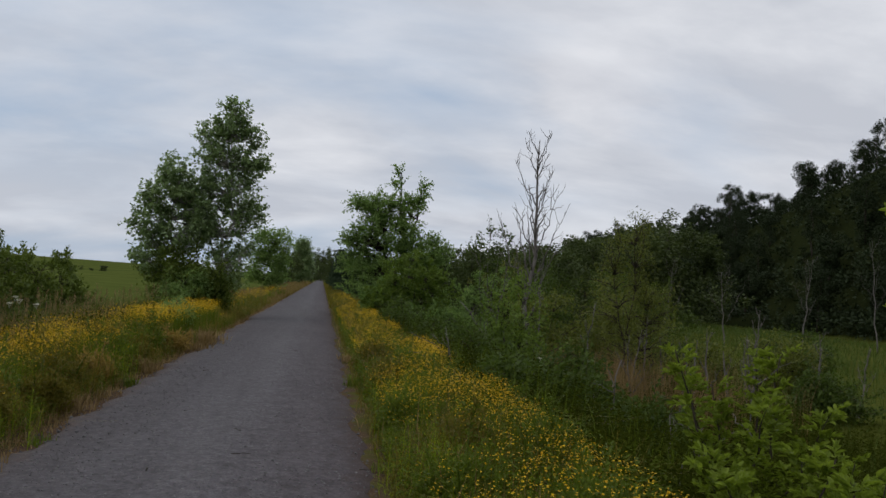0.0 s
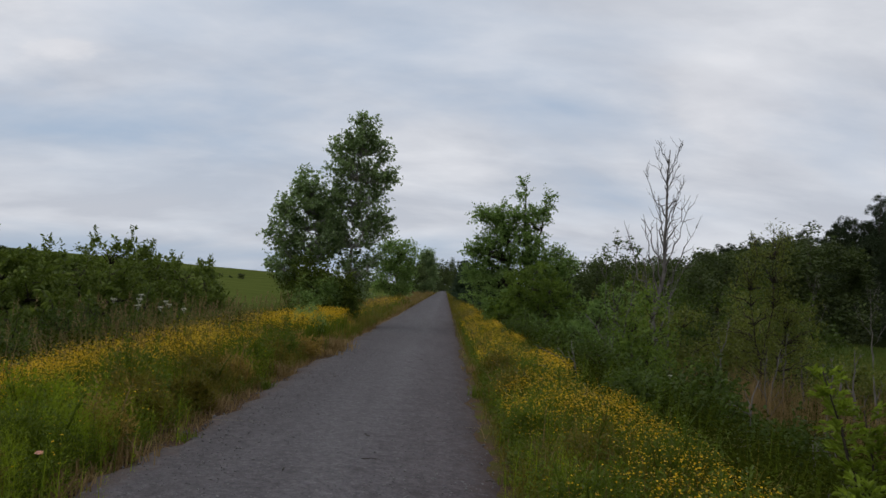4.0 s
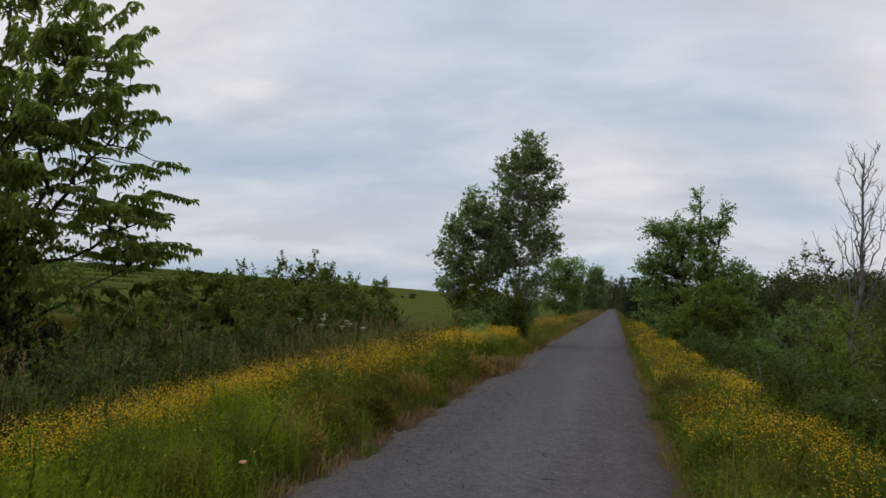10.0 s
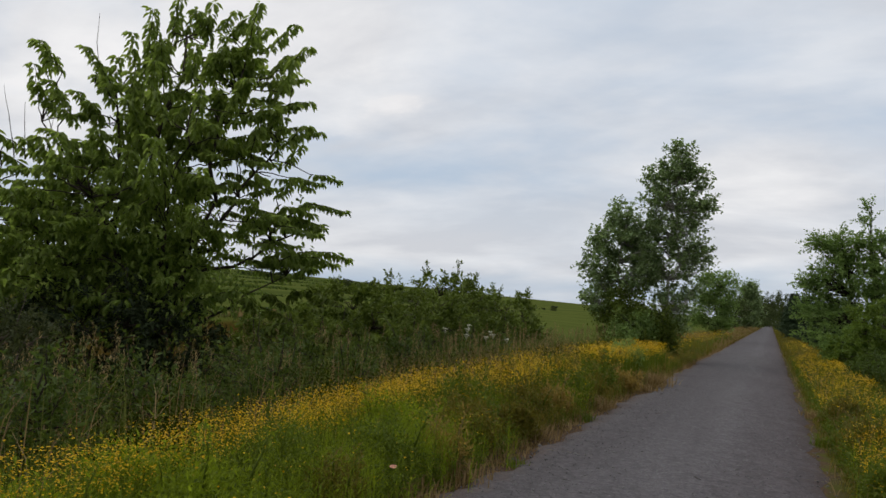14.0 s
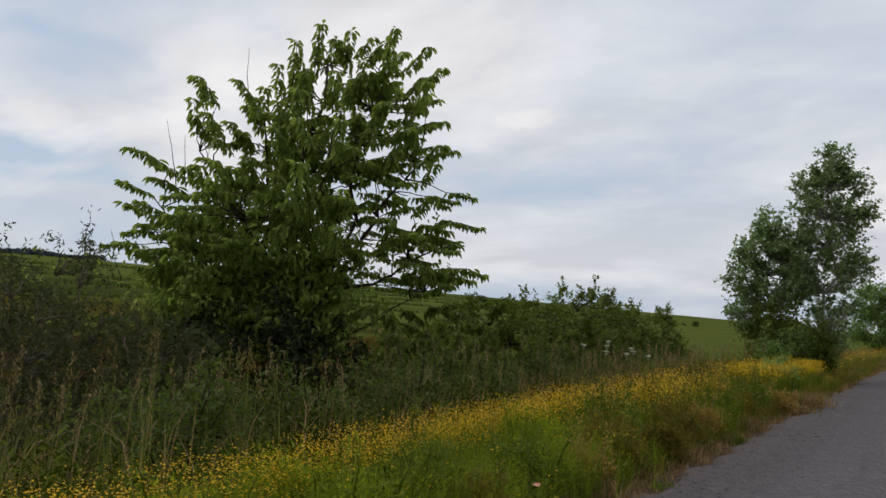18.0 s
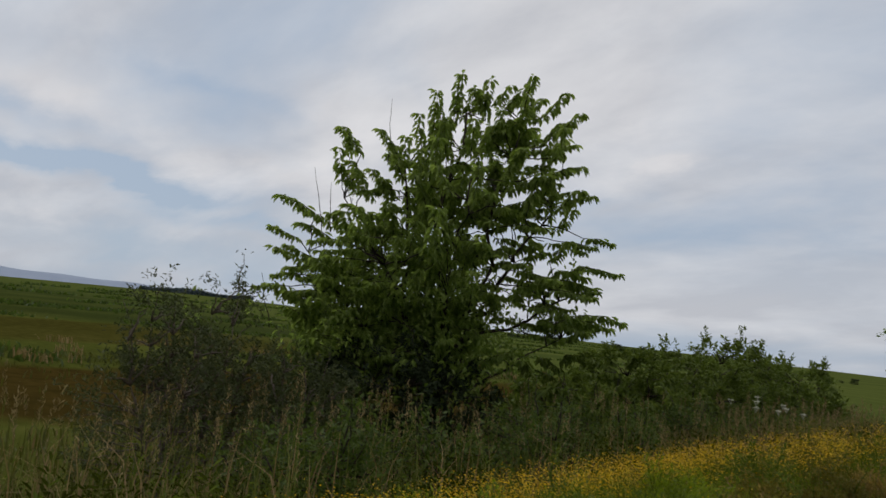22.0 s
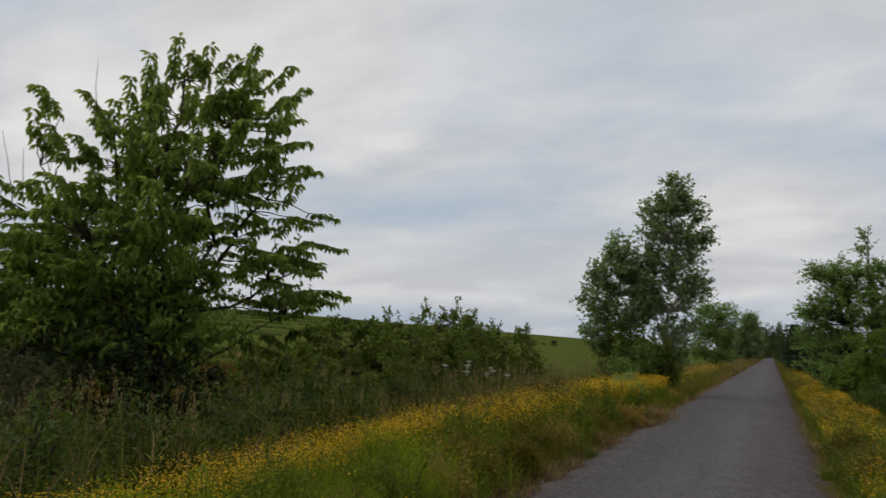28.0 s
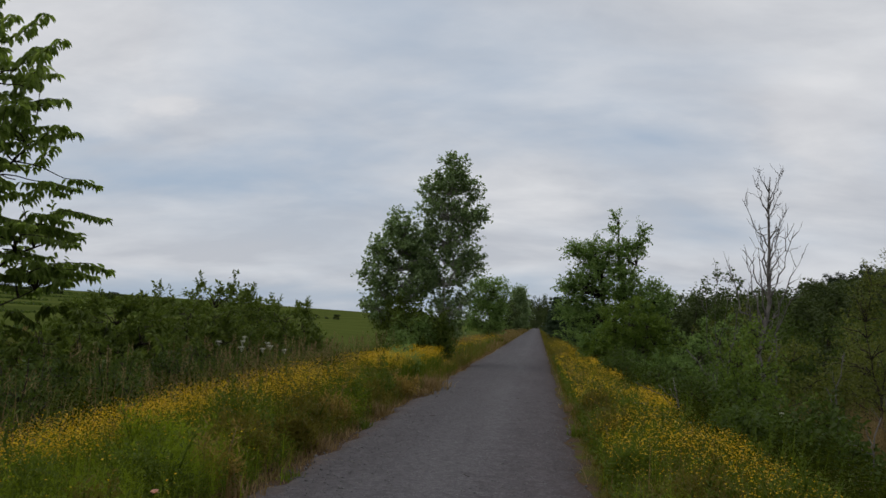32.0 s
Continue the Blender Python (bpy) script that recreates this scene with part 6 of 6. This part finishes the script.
def tuft(x, y, h, n, r, seed, mat, label, category="grass tuft", width=0.009, lean=0.7):
    rng = np.random.default_rng(seed)
    ob = thing("grass_tuft", ground_at(x, y), label, category, "tufts at the trail margin")
    g = Heap()
    base = np.stack([rng.normal(0, r, n), rng.normal(0, r, n), np.full(n, -0.02)], 1)
    grass_blades(g, rng, base, h * rng.uniform(0.5, 1.2, n), width, lean)
    part("turf", g.mesh("turf", mat), ob, kind="stuff")


for i, (x, y, h, n, r, m) in enumerate(((-2.32, 10.4, 0.16, 60, 0.05, WEED), (-2.25, 7.0, 0.10, 40, 0.05, WEED), (-2.5, 8.6, 0.2, 90, 0.09, DRY_GRASS), (-2.45, 6.1, 0.22, 120, 0.12, DRY_GRASS), (-2.5, 12.0, 0.22, 120, 0.13, DRY_GRASS),
                                        (-2.42, 16.6, 0.34, 260, 0.22, DRY_GRASS), (-2.5, 17.3, 0.30, 220, 0.2, DRY_GRASS), (-2.4, 15.6, 0.2, 150, 0.2, DRY_GRASS), (-2.48, 5.2, 0.2, 120, 0.14, DRY_GRASS), (0.64, 6.4, 0.12, 60, 0.06, WEED), (0.64, 11.5, 0.16, 90, 0.1, WEED), (0.66, 14.8, 0.16, 90, 0.1, DRY_GRASS), (-2.46, 3.9, 0.2, 130, 0.14, DRY_GRASS))):
    tuft(x, y, h, n, r, 650 + i, m, "withered brown grass tuft beside the gravel" if m is DRY_GRASS else "small green weed tuft rooted in the gravel", width=0.009 + 0.0006 * y)

leafy_plant("shrub", ground_at(-3.15, 17.6), "small dark green shrub ending the flower band", "shrub", 680, [(0, 0, 0.45, 0.5, 0.45, 0.5)], 46, 60, (0.07, 0.035), 0.16, ALDER_LEAF, BARK, 0.02, ((0, 0, 0.7), (0.2, 0, 0.5)))
for i, (x, y, r, h) in enumerate(((-3.9, 21.0, 0.5, 0.7), (2.2, 21.5, 0.6, 0.9), (2.5, 16.8, 0.5, 0.9), (2.35, 9.6, 0.4, 0.7), (3.0, 15.0, 0.7, 1.2), (2.9, 11.2, 0.5, 0.9), (2.6, 24.5, 0.8, 1.2))):
    leafy_plant("shrub", ground_at(x, y), "low leafy bush among the margin weeds", "shrub", 690 + i, [(0, 0, h * 0.5, r, r, h * 0.5)], 40, 50, (0.09, 0.045), 0.2, SCRUB_LEAF, BARK, 0.018, ((0, 0, h * 0.7), (r * 0.4, 0, h * 0.5)), group="low bushes by the trail")

# -- rounded mounds of fine-leaved plants that make up the margins --
MOUNDS = ((-2.85, 3.3, 0.34, 0.50, BRIGHT_WEED), (-3.1, 4.3, 0.36, 0.55, WEED), (-2.8, 5.3, 0.30, 0.46, WEED), (-3.15, 6.2, 0.36, 0.52, BRIGHT_WEED), (-2.85, 7.2, 0.32, 0.48, GRASS), (-3.2, 8.1, 0.4, 0.55, WEED), (-2.9, 9.2, 0.36, 0.5, GRASS),
          (-3.3, 10.2, 0.42, 0.6, GRASS), (-2.9, 11.4, 0.36, 0.5, WEED), (-3.3, 12.6, 0.42, 0.58, GRASS), (-2.95, 13.8, 0.4, 0.5, WEED), (-3.2, 15.2, 0.42, 0.58, GRASS), (-2.7, 6.3, 0.2, 0.26, HAY), (-2.65, 8.3, 0.22, 0.3, GRASS), (-2.75, 10.3, 0.24, 0.34, HAY), (-2.75, 12.6, 0.25, 0.36, GRASS),
          (-3.0, 2.4, 0.34, 0.5, BRIGHT_WEED), (-3.35, 3.3, 0.3, 0.5, BRIGHT_WEED), (-2.72, 4.4, 0.2, 0.3, GRASS), (-2.6, 14.8, 0.25, 0.3, HAY),
          (1.05, 5.2, 0.26, 0.36, WEED), (1.3, 6.6, 0.3, 0.42, GRASS), (0.95, 8.0, 0.24, 0.34, WEED), (1.4, 9.2, 0.32, 0.46, WEED), (1.0, 10.8, 0.26, 0.38, GRASS), (1.5, 12.4, 0.34, 0.48, WEED), (1.05, 14.2, 0.3, 0.4, GRASS), (1.9, 6.0, 0.3, 0.5, WEED), (2.1, 8.4, 0.34, 0.5, WEED), (1.7, 4.4, 0.3, 0.44, WEED))
for i, (x, y, r, h, m) in enumerate(MOUNDS):
    dry = m is HAY
    leafy_plant("wild_plant", ground_at(x, y), "hay-coloured withering bushy plant at the gravel edge" if dry else "bushy fine-leaved green wild plant on the margin", "wild plant", 800 + i, [(0, 0, h * 0.5, r, r, h * 0.52)],
                56 if y < 9 else 34, 66 if y < 9 else 44, (0.036 + 0.003 * y, 0.008 + 0.0011 * y), 0.12, m, WEED if not dry else SEED_HEAD, 0.008, ((0, 0, h * 0.8), (r * 0.4, 0, h * 0.7), (-r * 0.4, 0.1, h * 0.7)), group="bushy plants on the margins", hang=-0.5, sprigs=6)
for i, (x, y, r, h, m) in enumerate(((-5.3, 5.4, 0.6, 0.9, SCRUB_LEAF), (-5.0, 7.0, 0.55, 0.85, SCRUB_LEAF), (-5.9, 7.6, 0.7, 1.1, SCRUB_LEAF), (-5.2, 9.0, 0.6, 0.9, SCRUB_LEAF), (-6.3, 9.8, 0.8, 1.2, SCRUB_LEAF), (-5.3, 10.9, 0.6, 0.95, SCRUB_LEAF), (-6.2, 12.2, 0.7, 1.1, SCRUB_LEAF), (-5.5, 13.8, 0.6, 0.9, SCRUB_LEAF),
                                     (-6.6, 15.0, 0.8, 1.2, SCRUB_LEAF), (-5.8, 16.6, 0.6, 0.9, SCRUB_LEAF), (-4.9, 3.9, 0.5, 0.8, SCRUB_LEAF), (-5.8, 4.2, 0.6, 0.9, SCRUB_LEAF), (-6.9, 6.2, 0.7, 1.0, SCRUB_LEAF), (-6.4, 18.6, 0.8, 1.1, SCRUB_LEAF), (-5.6, 20.4, 0.6, 0.8, SCRUB_LEAF))):
    leafy_plant("shrub", ground_at(x, y), "low dark leafy bush on the grassy bank", "shrub", 840 + i, [(0, 0, h * 0.5, r, r, h * 0.5)], 44, 46, (0.075, 0.03), 0.2, m, BARK, 0.014, ((0, 0, h * 0.8), (r * 0.4, 0, h * 0.6)), group="low bushes on the bank", sprigs=8)


def fallen_branch(x, y, a, b, r, seed, forks, label):
    rng = np.random.default_rng(seed)
    ob = thing("dead_branch", ground_at(x, y), label, "dead branch", "dead branches in the marsh")
    t = Heap()
    line = bow(a, b, 0.05, rng, 8, 0.04)
    tube(t, line, np.linspace(r, r * 0.35, 8), 6)
    part("stick", t.mesh("stick", DEAD_WOOD, True), ob)
    for _ in range(forks):
        q = line[rng.integers(3, 7)]
        f = Heap()
        tube(f, bow(q, q + np.array([rng.normal(0, 0.35), rng.normal(0, 0.35), rng.uniform(0.1, 0.5)]), 0, rng, 5, 0.06), np.linspace(r * 0.5, 0.004, 5), 5)
        part("fork", f.mesh("fork", DEAD_WOOD, True), ob)


fallen_branch(4.9, 12.6, (0, 0, -0.05), (0.35, 0.2, 1.75), 0.022, 710, 4, "forked grey dead branch sticking out of weeds")
fallen_branch(4.4, 19.0, (0.6, 0, -0.05), (-0.9, 0.3, 2.2), 0.03, 711, 2, "pale dead pole leaning in the scrub")
fallen_branch(6.6, 13.6, (0, 0, -0.05), (0.2, 0.1, 1.5), 0.02, 712, 3, "thin grey dead stick among weeds")
fallen_branch(2.4, 12.6, (0, 0, -0.05), (-0.35, 0.1, 0.75), 0.012, 713, 5, "small bare dead twig by the flowers")
fallen_branch(8.6, 14.2, (0, 0, -0.05), (0.1, 0.2, 2.1), 0.024, 714, 4, "grey dead sapling standing in the marsh")
fallen_branch(4.0, 8.2, (0, 0, -0.05), (0.5, 0.2, 1.0), 0.014, 715, 4, "thin bleached branch lying over the weeds")


def pebbles():
    """Loose stones on the trail, denser along the middle and the margins."""
    rng = np.random.default_rng(720)
    n = 7000
    y = 1.5 + 16 * rng.random(n) ** 1.5
    x = rng.uniform(ROAD_LEFT + 0.05, ROAD_RIGHT - 0.03, n)
    s = rng.gamma(2.0, 0.003, n) + 0.004
    z = 0.012 + 0.03 * (1 - (2 * (x - ROAD_LEFT) / (ROAD_RIGHT - ROAD_LEFT) - 1) ** 2)
    c = np.stack([x, y, z - 0.25 * s], 1)
    corner = np.array([(1, 0, 0), (-1, 0, 0), (0, 1, 0), (0, -1, 0), (0, 0, 0.75), (0, 0, -0.6)], float)
    v = c[:, None] + corner[None] * s[:, None, None] * rng.uniform(0.6, 1.3, (n, 6, 1))
    b = np.arange(n)[:, None] * 6
    f = np.concatenate([b + t for t in ([0, 2, 4], [2, 1, 4], [1, 3, 4], [3, 0, 4], [2, 0, 5], [1, 2, 5], [3, 1, 5], [0, 3, 5])])
    stuff("loose_gravel", np_mesh("loose_gravel", v.reshape(-1, 3), [f], PEBBLE), "loose grey gravel scattered on the trail", "gravel")


pebbles()


def litter():
    rng = np.random.default_rng(730)
    for i in range(11):
        x, y = rng.uniform(ROAD_LEFT + 0.1, ROAD_RIGHT - 0.1), rng.uniform(3.5, 16)
        ob = thing("fallen_twig", (x, y, 0.045), "thin dark twig lying on the gravel", "twig", "twigs on the trail")
        t = Heap()
        a, l = rng.uniform(0, 6.28), rng.uniform(0.05, 0.16)
        tube(t, bow((0, 0, 0), (math.cos(a) * l, math.sin(a) * l, 0.004), 0.004, rng, 4, 0.08), (0.004, 0.004, 0.003, 0.002), 4)
        part("stick", t.mesh("stick", BARK), ob)


litter()
